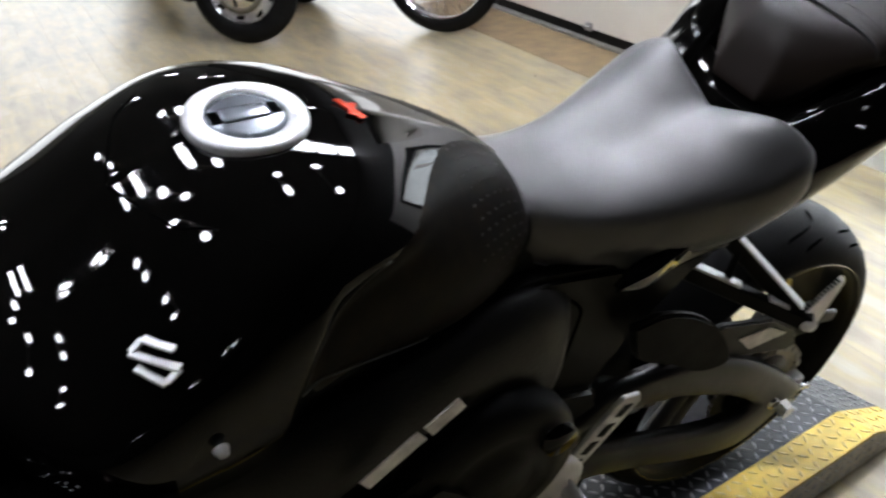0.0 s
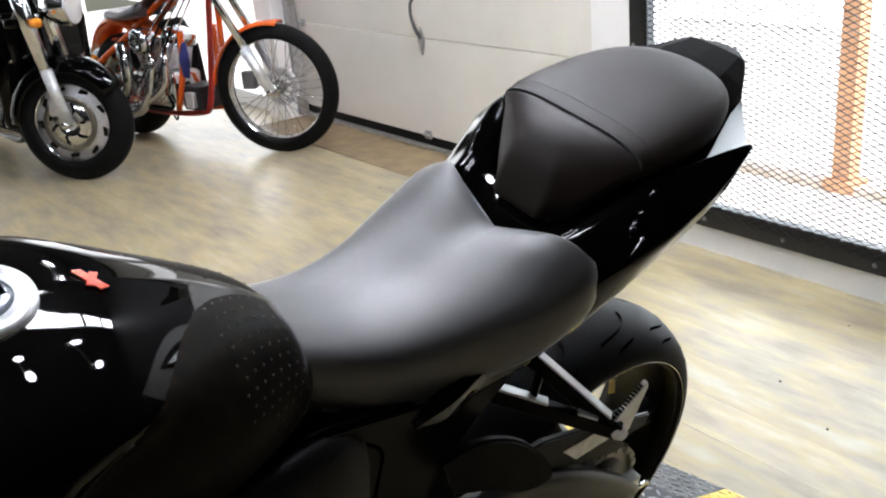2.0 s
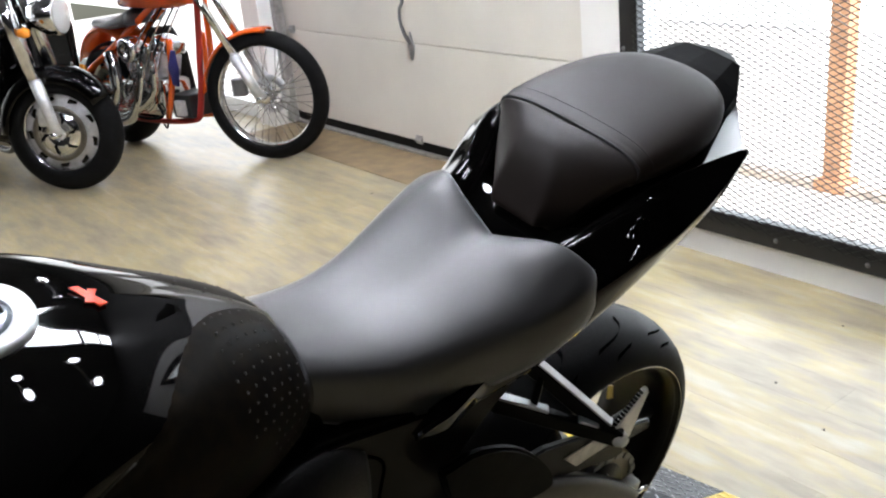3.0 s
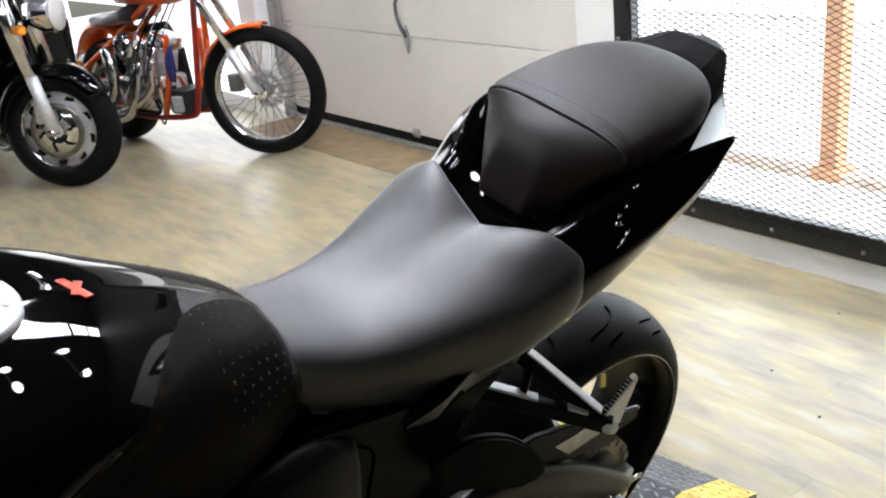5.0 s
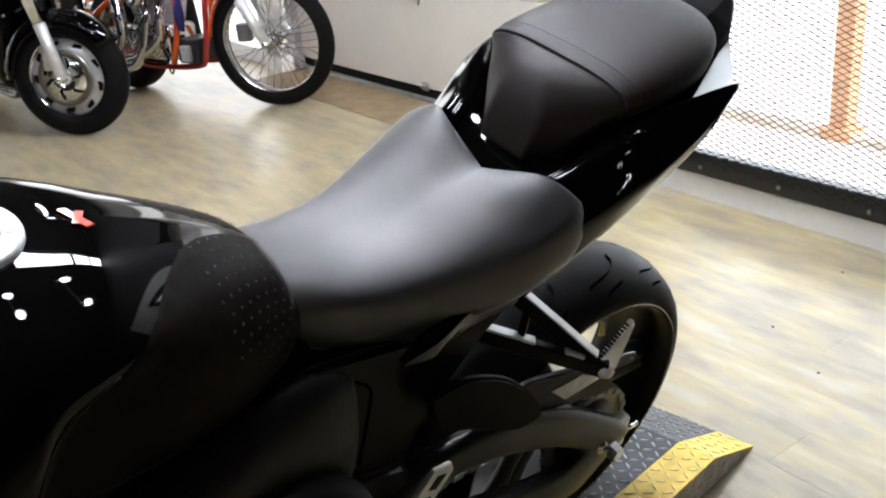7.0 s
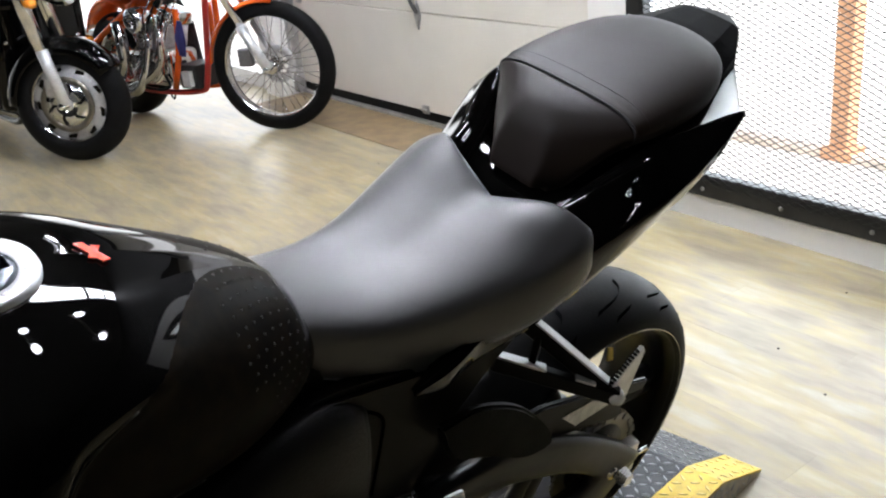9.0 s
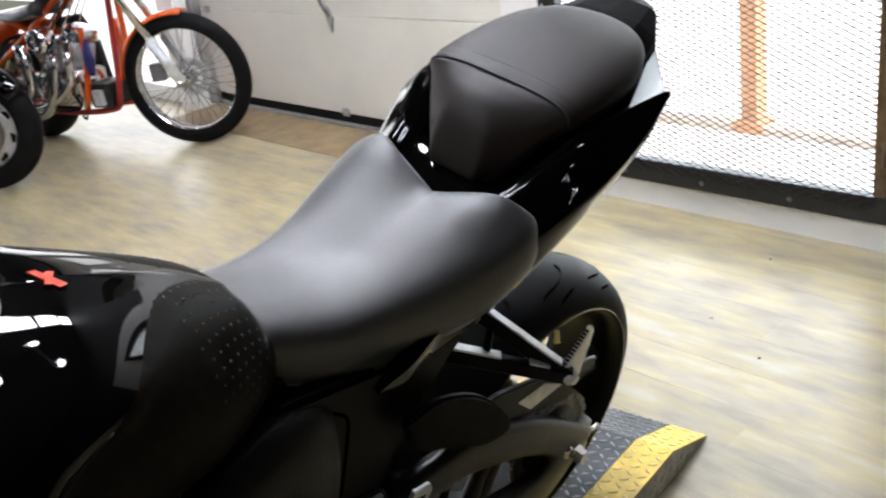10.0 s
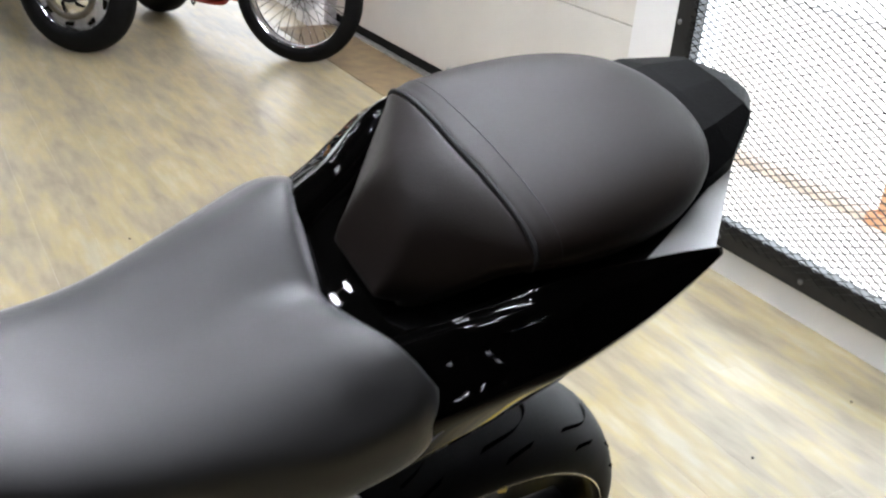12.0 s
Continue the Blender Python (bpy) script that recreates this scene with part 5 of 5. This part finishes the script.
for s in (1, -1):
    part("down_tube", tube([(0.27, 0.02 * s, 0.98), (0.32, 0.04 * s, 0.62), (0.38, 0.06 * s, 0.28), (0.46, 0.08 * s, 0.20), (0.9, 0.10 * s, 0.19), (1.25, 0.12 * s, 0.26)], 0.018, 10, 5), RED if s > 0 else ORANGE, chop, "red painted frame tube" if s > 0 else "orange painted frame tube")
    part("seat_stay", tube([(0.42, 0.05 * s, 0.98), (0.78, 0.06 * s, 0.78), (1.1, 0.08 * s, 0.60), (1.33, 0.12 * s, 0.46), (1.42, 0.13 * s, 0.34)], 0.019, 10, 5), ORANGE, chop, "orange painted frame tube")
    part("frame_post", tube([(0.47, 0.12 * s, 0.68), (0.50, 0.13 * s, 0.45), (0.60, 0.13 * s, 0.22)], 0.018, 10, 4), ORANGE, chop)
part("fuel_tank", loft([(-0.30, (0.03, 0.0), (0.06, 0.03), (0.05, 0.08), (0.0, 0.10)), (-0.1, (0.08, -0.03), (0.13, 0.03), (0.1, 0.13), (0, 0.17)), (0.12, (0.08, -0.03), (0.13, 0.03), (0.1, 0.12), (0, 0.15)), (0.3, (0.03, -0.02), (0.05, 0.0), (0.04, 0.04), (0, 0.05))]), ORANGE, chop, "orange fuel tank", m=Matrix.Translation((0.68, 0, 0.86)) @ pose(0, 0, 0, 0, 14, -90))
part("seat", loft([(-0.2, (0.05, 0), (0.10, 0.015), (0.09, 0.05), (0, 0.055)), (0.0, (0.1, 0), (0.15, 0.02), (0.12, 0.055), (0, 0.05)), (0.2, (0.1, 0.02), (0.15, 0.05), (0.12, 0.11), (0, 0.12))]), VINYL, chop, "grey vinyl saddle", m=Matrix.Translation((1.0, 0, 0.73)) @ pose(0, 0, 0, 0, 0, 90))
part("rear_fender", curved_guard(0.33, 0.11, 0.3, 2.6, 0.05), ORANGE, chop, "orange rear fender", m=Matrix.Translation((1.14, 0, 0.44)))
rw = part("rear_wheel", lathe_y([(0.08, 0.22), (0.07, 0.19), (-0.07, 0.19), (-0.08, 0.22), (0.0, 0.205)], 48, True), CHROME, chop, m=Matrix.Translation((1.18, 0, 0.32)))
part("tyre", round_tyre(0.32, 0.1, 0.215, 48), RUBBER, rw)
part("wheel_disc", lathe_y([(0.05, 0.02), (0.06, 0.19), (-0.06, 0.19), (-0.05, 0.02)], 40, True), CHROME, rw)
part("side_signal", lathe([(0, 0.001), (0.01, 0.025), (0.04, 0.03), (0.05, 0.001)], 16), AMBER, chop, m=Matrix.Translation((1.28, 0.17, 0.5)))

eng2 = part("engine_case", box(0.62, 1.02, -0.13, 0.13, 0.22, 0.44, 0.04), CHROME, chop, "chrome engine case")
for tilt, x in ((-22, 0.72), (23, 0.90)):
    m = Matrix.Translation((x, 0, 0.42)) @ pose(0, 0, 0, 0, tilt, 0)
    prof = [(0.0, 0.05)]
    for k in range(9):
        prof += [(0.012 + 0.018 * k, 0.05), (0.012 + 0.018 * k, 0.078), (0.018 + 0.018 * k, 0.078), (0.018 + 0.018 * k, 0.05)]
    part("cylinder", lathe(prof + [(0.18, 0.05)], 28, "z"), ALLOY, eng2, "finned alloy cylinder", m=m)
    part("rocker_cover", box(-0.08, 0.08, -0.07, 0.07, 0.18, 0.26, 0.02), CHROME, eng2, m=m)
    part("push_rod", tube([(0.0, 0.10, -0.12), (0.0, 0.085, 0.2)], 0.012, 10, 1), CHROME, eng2, m=m)
part("air_cleaner", lathe_y([(-0.10, 0.001), (-0.20, 0.02), (-0.205, 0.06), (-0.19, 0.075), (-0.13, 0.08), (-0.10, 0.07)], 32), CHROME, eng2, "chrome air cleaner", m=Matrix.Translation((0.80, 0, 0.62)))
part("cam_cover", lathe_y([(-0.12, 0.001), (-0.16, 0.03), (-0.165, 0.07), (-0.15, 0.085), (-0.12, 0.09)], 32), CHROME, eng2, m=Matrix.Translation((0.76, 0, 0.33)))
part("intake", tube([(0.74, 0.06, 0.60), (0.80, 0.12, 0.64), (0.88, 0.06, 0.60)], 0.03, 12, 4), CHROME, eng2)
for k in range(4):
    part("cover_bolt", lathe_y([(-0.165, 0.001), (-0.168, 0.008), (-0.16, 0.009)], 8), DARK_GREY, eng2, m=Matrix.Translation((0.76 + 0.06 * math.cos(1.57 * k + 0.7), 0, 0.33 + 0.06 * math.sin(1.57 * k + 0.7))))
part("oil_line", tube([(0.66, 0.14, 0.30), (0.60, 0.17, 0.24), (0.72, 0.18, 0.22), (0.95, 0.16, 0.23)], 0.009, 8, 5), RUBBER, eng2)
part("gearbox", box(1.02, 1.26, -0.11, 0.11, 0.24, 0.42, 0.04), CHROME, eng2)
part("oil_tank", lathe([(-0.09, 0.02), (-0.08, 0.09), (0.08, 0.09), (0.09, 0.02)], 28, "y"), CHROME, chop, m=Matrix.Translation((1.16, 0, 0.53)))
part("electrics_box", box(0.40, 0.56, -0.05, 0.12, 0.22, 0.36, 0.012), BLACK_STEEL, chop, "black box low on the frame", smooth=False)
part("primary_cover", plate([(0.60, 0.30), (0.66, 0.24), (1.2, 0.24), (1.26, 0.34), (1.18, 0.46), (0.98, 0.70), (0.72, 0.72), (0.62, 0.56)], -0.12, -0.09, 0.01), BLACK_STEEL, chop, "black drive cover", smooth=False, m=Matrix.Rotation(math.pi / 2, 4, "Z").inverted() @ Matrix.Diagonal((-1, 1, 1, 1)))
part("seat_post", tube([(0.98, 0.05, 0.66), (1.06, 0.06, 0.50), (1.04, 0.07, 0.36)], [0.05, 0.06, 0.045], 12, 4, flat=0.5), ORANGE, chop, "orange painted frame post")
part("heat_shield", tube([(0.98, 0.17, 0.60), (0.93, 0.20, 0.50), (0.95, 0.20, 0.36), (1.05, 0.19, 0.27)], 0.038, 14, 5), CHROME, chop, "chrome upswept pipe")
part("regulator", box(0.43, 0.50, 0.12, 0.15, 0.24, 0.33, 0.006), ALLOY, chop, smooth=False)
for k, (zz, yy) in enumerate(((0.40, -0.16), (0.44, -0.18))):
    part("exhaust_pipe", tube([(0.70 + 0.2 * k, 0.07, 0.58), (0.62 + 0.12 * k, 0.15, 0.52), (0.66 + 0.1 * k, -yy, 0.36), (0.86, 0.02 - yy, 0.25 - 0.03 * k), (1.0, 0.02 - yy, 0.22 - 0.01 * k), (1.22, 0.02 - yy, 0.23)], [0.024, 0.024, 0.026, 0.03, 0.036, 0.036], 14, 6), CHROME, chop, "chrome exhaust pipe")
part("rag", tube([(0.43, 0.14, 0.62), (0.44, 0.15, 0.52), (0.46, 0.14, 0.42)], [0.02, 0.05, 0.03], 8, 4, flat=0.3), NAVY, chop, "navy cloth rag tucked in the frame")
for k in range(5):
    part("cable", tube([(0.40 + 0.05 * k, 0.06, 0.85), (0.50 + 0.05 * k, 0.13 + 0.01 * k, 0.66), (0.60 + 0.06 * k, 0.14, 0.5), (0.66 + 0.08 * k, 0.15, 0.36)], 0.005, 6, 5), RUBBER if k % 2 else CHROME, chop)
part("stand_hook", tube([(0.83, -0.03, 0.18), (0.84, -0.03, 0.12), (0.86, -0.03, 0.1), (0.88, -0.03, 0.13)], 0.006, 6, 4), BLACK_STEEL, chop)
part("handlebar", tube([(0.40, 0.0, 1.10), (0.38, -0.15, 1.18), (0.5, -0.32, 1.2), (0.62, -0.36, 1.16)], 0.013, 10, 4), CHROME, chop)
part("handlebar", tube([(0.40, 0.0, 1.10), (0.38, 0.15, 1.18), (0.5, 0.32, 1.2), (0.62, 0.36, 1.16)], 0.013, 10, 4), CHROME, chop)

# touring cruiser
CRU = heading(-4.465, 1.89, math.cos(radians(5)), math.sin(radians(5)), 4)
cru = thing("touring_cruiser", "black touring cruiser motorcycle with a slotted alloy front wheel", "motorcycle", CRU)
ST2 = Matrix.Rotation(radians(42), 4, "Z")
R2 = 0.318
FM = Matrix.Translation((0, 0, R2)) @ ST2
w2 = part("front_wheel", lathe_y([(0.052, 0.222), (0.048, 0.205), (0.03, 0.195), (-0.03, 0.195), (-0.048, 0.205), (-0.052, 0.222), (-0.04, 0.212), (0.04, 0.212)], 64, True), CHROME, cru, "slotted alloy wheel", m=FM)
part("tyre", round_tyre(R2, 0.066, 0.215), RUBBER, w2)
part("hub", lathe_y([(-0.07, 0.014), (-0.07, 0.03), (-0.05, 0.05), (-0.02, 0.06), (0.02, 0.06), (0.05, 0.05), (0.07, 0.03), (0.07, 0.014)], 32), ALLOY, w2)
part("wheel_disc", lathe_y([(-0.012, 0.05), (-0.03, 0.12), (-0.022, 0.2), (0.022, 0.2), (0.03, 0.12), (0.012, 0.05)], 56, True), ALLOY, w2, "dished alloy wheel disc")
for k in range(9):
    bm = plate([(0.158, -0.034), (0.186, -0.030), (0.192, 0.010), (0.176, 0.016)], -0.034, -0.024, 0.002)
    part("slot", bm, GLOSS_BLACK, w2, "dark slot", smooth=False, m=Matrix.Rotation(2 * math.pi * k / 9, 4, "Y") @ pose(0, 0, 0, 0, 0, 90) @ pose(0, 0, 0, 0, 0, 180))
part("brake_disc", lathe_y([(-0.062, 0.115), (-0.062, 0.148), (-0.067, 0.148), (-0.067, 0.115)], 48, True), DISC_STEEL, w2, "brown-grey brake disc")
part("disc_carrier", lathe_y([(-0.060, 0.03), (-0.070, 0.035), (-0.068, 0.116), (-0.062, 0.117)], 48), CHROME, w2, "bright slotted disc carrier")
for k in range(6):
    part("disc_window", plate([(0.050, -0.004), (0.078, -0.018), (0.108, -0.046), (0.104, -0.026), (0.080, 0.002)], -0.0715, -0.0690), DARK_GREY, w2, smooth=False, m=Matrix.Rotation(2 * math.pi * k / 6, 4, "Y") @ pose(0, 0, 0, 0, 0, 90) @ pose(0, 0, 0, 0, 0, 180))
part("front_fender", curved_guard(R2 + 0.035, 0.092, 0.0, 2.55, 0.085, 24), GLOSS_BLACK, cru, "gloss black front fender", m=FM)
part("fender_trim", tube([(-(R2 - 0.01) * math.cos(a) * -1, -0.093, (R2 - 0.03) * math.sin(a)) for a in (0.1, 0.4)], 0.006, 8, 1), CHROME, cru, m=FM)
for s in (1, -1):
    part("fork_slider", tube([(-0.01, 0.105 * s, 0.0), (0.03, 0.105 * s, 0.16), (0.067, 0.105 * s, 0.30)], 0.031, 16, 1), ALLOY, cru, "bright fork slider", m=FM)
    part("fork_cover", tube([(0.064, 0.105 * s, 0.29), (0.135, 0.105 * s, 0.58), (0.17, 0.105 * s, 0.72)], [0.036, 0.038, 0.038], 16, 1), CHROME, cru, "chrome fork cover", m=FM)
    part("caliper", box(0.03, 0.10, 0.055 * s - 0.03, 0.055 * s + 0.03, 0.04, 0.14, 0.015), ALLOY, cru, m=FM)
part("axle", tube([(0, -0.14, 0), (0, 0.14, 0)], 0.018, 12, 1), CHROME, cru, m=FM)
part("headlight", lathe([(-0.02, 0.001), (-0.015, 0.09), (0.0, 0.105), (0.06, 0.10), (0.14, 0.06), (0.16, 0.001)], 36), CHROME, cru, "chrome headlight", m=FM @ Matrix.Translation((-0.07, 0.0, 0.60)))
part("headlight_glass", lathe([(-0.035, 0.001), (-0.025, 0.05), (-0.012, 0.092)], 32), LENS, cru, m=FM @ Matrix.Translation((-0.075, 0.0, 0.60)))
for s in (1, -1):
    part("turn_signal", lathe([(-0.03, 0.001), (-0.025, 0.025), (0.0, 0.035), (0.04, 0.03), (0.05, 0.001)], 20), AMBER, cru, "amber turn signal", m=FM @ Matrix.Translation((0.03, 0.17 * s, 0.53)) @ Matrix.Diagonal((0.75, 0.75, 0.75, 1)))
    part("signal_bar", tube([(0.10, 0.05 * s, 0.56), (0.04, 0.15 * s, 0.56)], 0.012, 8, 1), CHROME, cru, m=FM)
part("fork_yoke", box(0.17, 0.24, -0.13, 0.13, 0.50, 0.55, 0.012), GLOSS_BLACK, cru, m=FM)
part("frame_neck", tube([(0.30, 0, 0.95), (0.38, 0, 0.75), (0.42, 0, 0.5), (0.46, 0, 0.25)], [0.045, 0.04, 0.03, 0.03], 12, 4), GLOSS_BLACK, cru)
for s in (1, -1):
    part("frame_rail", tube([(0.38, 0.07 * s, 0.72), (0.42, 0.12 * s, 0.45), (0.48, 0.13 * s, 0.19), (0.8, 0.14 * s, 0.16), (1.3, 0.14 * s, 0.2)], 0.02, 10, 5), GLOSS_BLACK, cru)
    part("engine_guard", tube([(0.42, 0.10 * s, 0.62), (0.40, 0.28 * s, 0.56), (0.42, 0.34 * s, 0.42), (0.46, 0.28 * s, 0.28), (0.5, 0.12 * s, 0.2)], 0.016, 10, 5), CHROME, cru, "chrome engine guard")
    part("foot_board", box(0.52, 0.80, 0.30 * s - 0.06, 0.30 * s + 0.06, 0.26, 0.285, 0.01), BLACK_STEEL, cru)
part("leg_shield", box(0.30, 0.48, -0.26, 0.26, 0.26, 0.88, 0.05), GLOSS_BLACK, cru, "black lower fairing")
part("radiator_shroud", box(0.46, 0.6, -0.2, 0.2, 0.22, 0.66, 0.03), BLACK_STEEL, cru)
for k in range(8):
    part("shield_bolt", lathe([(-0.004, 0.001), (0.0, 0.012), (0.006, 0.012)], 10), CHROME, cru, m=Matrix.Translation((0.298, -0.2 + 0.13 * (k % 4), 0.36 + 0.27 * (k // 4))))
for k in range(3):
    part("chrome_bracket", tube([(0.40 + 0.05 * k, 0.26, 0.66 - 0.1 * k), (0.36 + 0.06 * k, 0.3, 0.56 - 0.08 * k), (0.44 + 0.05 * k, 0.3, 0.44 - 0.06 * k)], 0.009, 8, 4), CHROME, cru)
part("horn_cover", lathe_y([(-0.12, 0.001), (-0.16, 0.04), (-0.155, 0.06), (-0.12, 0.065)], 28), CHROME, cru, m=Matrix.Translation((0.5, 0.12, 0.60)))
e3 = part("engine_case", box(0.55, 0.98, -0.14, 0.14, 0.2, 0.42, 0.05), BLACK_STEEL, cru, "black engine with chrome covers")
for tilt, x in ((-24, 0.66), (25, 0.84)):
    m = Matrix.Translation((x, 0, 0.4)) @ pose(0, 0, 0, 0, tilt, 0)
    prof = [(0.0, 0.055)]
    for k in range(9):
        prof += [(0.012 + 0.018 * k, 0.055), (0.012 + 0.018 * k, 0.085), (0.018 + 0.018 * k, 0.085), (0.018 + 0.018 * k, 0.055)]
    part("cylinder", lathe(prof + [(0.18, 0.055)], 28, "z"), BLACK_STEEL, e3, m=m)
    part("rocker_cover", box(-0.09, 0.09, -0.08, 0.08, 0.18, 0.27, 0.025), CHROME, e3, m=m)
    part("push_rod", tube([(0.0, 0.11, -0.1), (0.0, 0.09, 0.2)], 0.013, 10, 1), CHROME, e3, m=m)
part("cam_cover", lathe_y([(-0.13, 0.001), (-0.175, 0.03), (-0.18, 0.08), (-0.16, 0.1), (-0.13, 0.105)], 36), CHROME, e3, "chrome cam cover", m=Matrix.Translation((0.70, 0, 0.33)))
part("air_cleaner", lathe_y([(-0.12, 0.001), (-0.22, 0.03), (-0.225, 0.08), (-0.2, 0.095), (-0.13, 0.1)], 36), CHROME, e3, "chrome air cleaner", m=Matrix.Translation((0.75, 0, 0.62)))
for k in range(2):
    part("exhaust_pipe", tube([(0.62 + 0.24 * k, 0.08, 0.56), (0.55 + 0.2 * k, 0.17, 0.48), (0.58 + 0.16 * k, 0.19, 0.30), (0.8 + 0.1 * k, 0.2, 0.23), (1.2, 0.2, 0.22 + 0.09 * k), (2.0, 0.2, 0.24 + 0.09 * k)], [0.028, 0.028, 0.03, 0.034, 0.045, 0.045], 14, 6), CHROME, cru, "chrome exhaust pipe")
part("fuel_tank", loft([(-0.36, (0.04, 0.0), (0.08, 0.03), (0.07, 0.08), (0.0, 0.11)), (-0.15, (0.12, -0.06), (0.17, 0.03), (0.13, 0.15), (0, 0.19)), (0.12, (0.12, -0.06), (0.17, 0.03), (0.13, 0.14), (0, 0.17)), (0.34, (0.05, -0.02), (0.08, 0.0), (0.06, 0.04), (0, 0.06))]), GLOSS_BLACK, cru, "gloss black fuel tank", m=Matrix.Translation((0.72, 0, 0.82)) @ pose(0, 0, 0, 0, 0, -90))
part("saddle", loft([(-0.3, (0.08, 0), (0.14, 0.02), (0.12, 0.07), (0, 0.08)), (0.0, (0.12, 0), (0.18, 0.03), (0.15, 0.09), (0, 0.1)), (0.4, (0.1, 0.06), (0.15, 0.1), (0.12, 0.17), (0, 0.18))]), VINYL, cru, "black saddle", m=Matrix.Translation((1.3, 0, 0.68)) @ pose(0, 0, 0, 0, 0, 90))
rw = part("rear_wheel", lathe_y([(0.06, 0.22), (0.05, 0.2), (-0.05, 0.2), (-0.06, 0.22), (0.0, 0.21)], 48, True), CHROME, cru, m=Matrix.Translation((1.63, 0, 0.31)))
part("tyre", round_tyre(0.31, 0.075, 0.215, 48), RUBBER, rw)
part("wheel_disc", lathe_y([(0.04, 0.02), (0.05, 0.2), (-0.05, 0.2), (-0.04, 0.02)], 40, True), ALLOY, rw)
part("rear_fender", curved_guard(0.36, 0.12, 0.2, 2.7, 0.06), GLOSS_BLACK, cru, "gloss black rear fender", m=Matrix.Translation((1.63, 0, 0.31)))
part("side_case", box(1.3, 1.95, -0.38, -0.2, 0.36, 0.66, 0.05), GLOSS_BLACK, cru, "black hard pannier")
part("side_case", box(1.3, 1.95, 0.2, 0.38, 0.36, 0.66, 0.05), GLOSS_BLACK, cru, "black hard pannier")
part("kick_stand", tube([(0.7, -0.12, 0.18), (0.66, -0.28, 0.01)], 0.013, 8, 1), CHROME, cru)
for k in range(6):
    part("cable", tube([(0.24 + 0.02 * k, 0.08, 0.98), (0.34 + 0.03 * k, 0.2, 0.74 - 0.03 * k), (0.42 + 0.04 * k, 0.26, 0.5), (0.5 + 0.05 * k, 0.2, 0.34)], 0.006, 6, 5), RUBBER if k % 3 else CHROME, cru)
part("handlebar", tube([(0.32, 0.36, 1.08), (0.26, 0.14, 1.12), (0.25, 0, 1.08), (0.26, -0.14, 1.12), (0.32, -0.36, 1.08)], 0.014, 10, 4), CHROME, cru)

# ---- small things on the floor ----
GRIT = material("dark_grit", (0.03, 0.025, 0.02), 0.9)
for x, y in ((-2.996, 2.858), (-0.678, 3.036), (-0.411, 2.512), (-0.626, 2.627), (-2.25, 1.62), (-0.2, 2.85), (-1.9, 2.1)):
    bm = bmesh.new()
    bmesh.ops.create_icosphere(bm, subdivisions=1, radius=0.0042)
    for v in bm.verts:
        v.co = v.co * (1 + 0.3 * noise.noise(v.co * 300))
        v.co.z *= 0.5
    tagged(part("grit_crumb", bm, GRIT, m=Matrix.Translation((x, y, 0.0025))), "small dark crumb of grit on the planks", "grit", group="crumbs on the floor")

# ---- floor planks ----
PW, PL = 0.152, 1.22
bm = box(-PL / 2 + 0.0003, PL / 2 - 0.0003, -PW / 2 + 0.00025, PW / 2 - 0.00025, -0.012, 0.0)
plank0 = part("plank", bm, FLOOR, floor, smooth=False, m=Matrix.Translation((0, 0, -5)))
for i in range(26):
    y = WALL_Y - 0.05 - PW * (i + 0.5)
    for j in range(12):
        x = -10.4 + PL * (j + 0.5) + PL * ((i * 0.382) % 1.0)
        if x > 2.6:
            continue
        ob = new("plank", plank0.data)
        ob.parent = floor
        ob.matrix_local = Matrix.Translation((x, y, 0))
bpy.data.objects.remove(plank0)
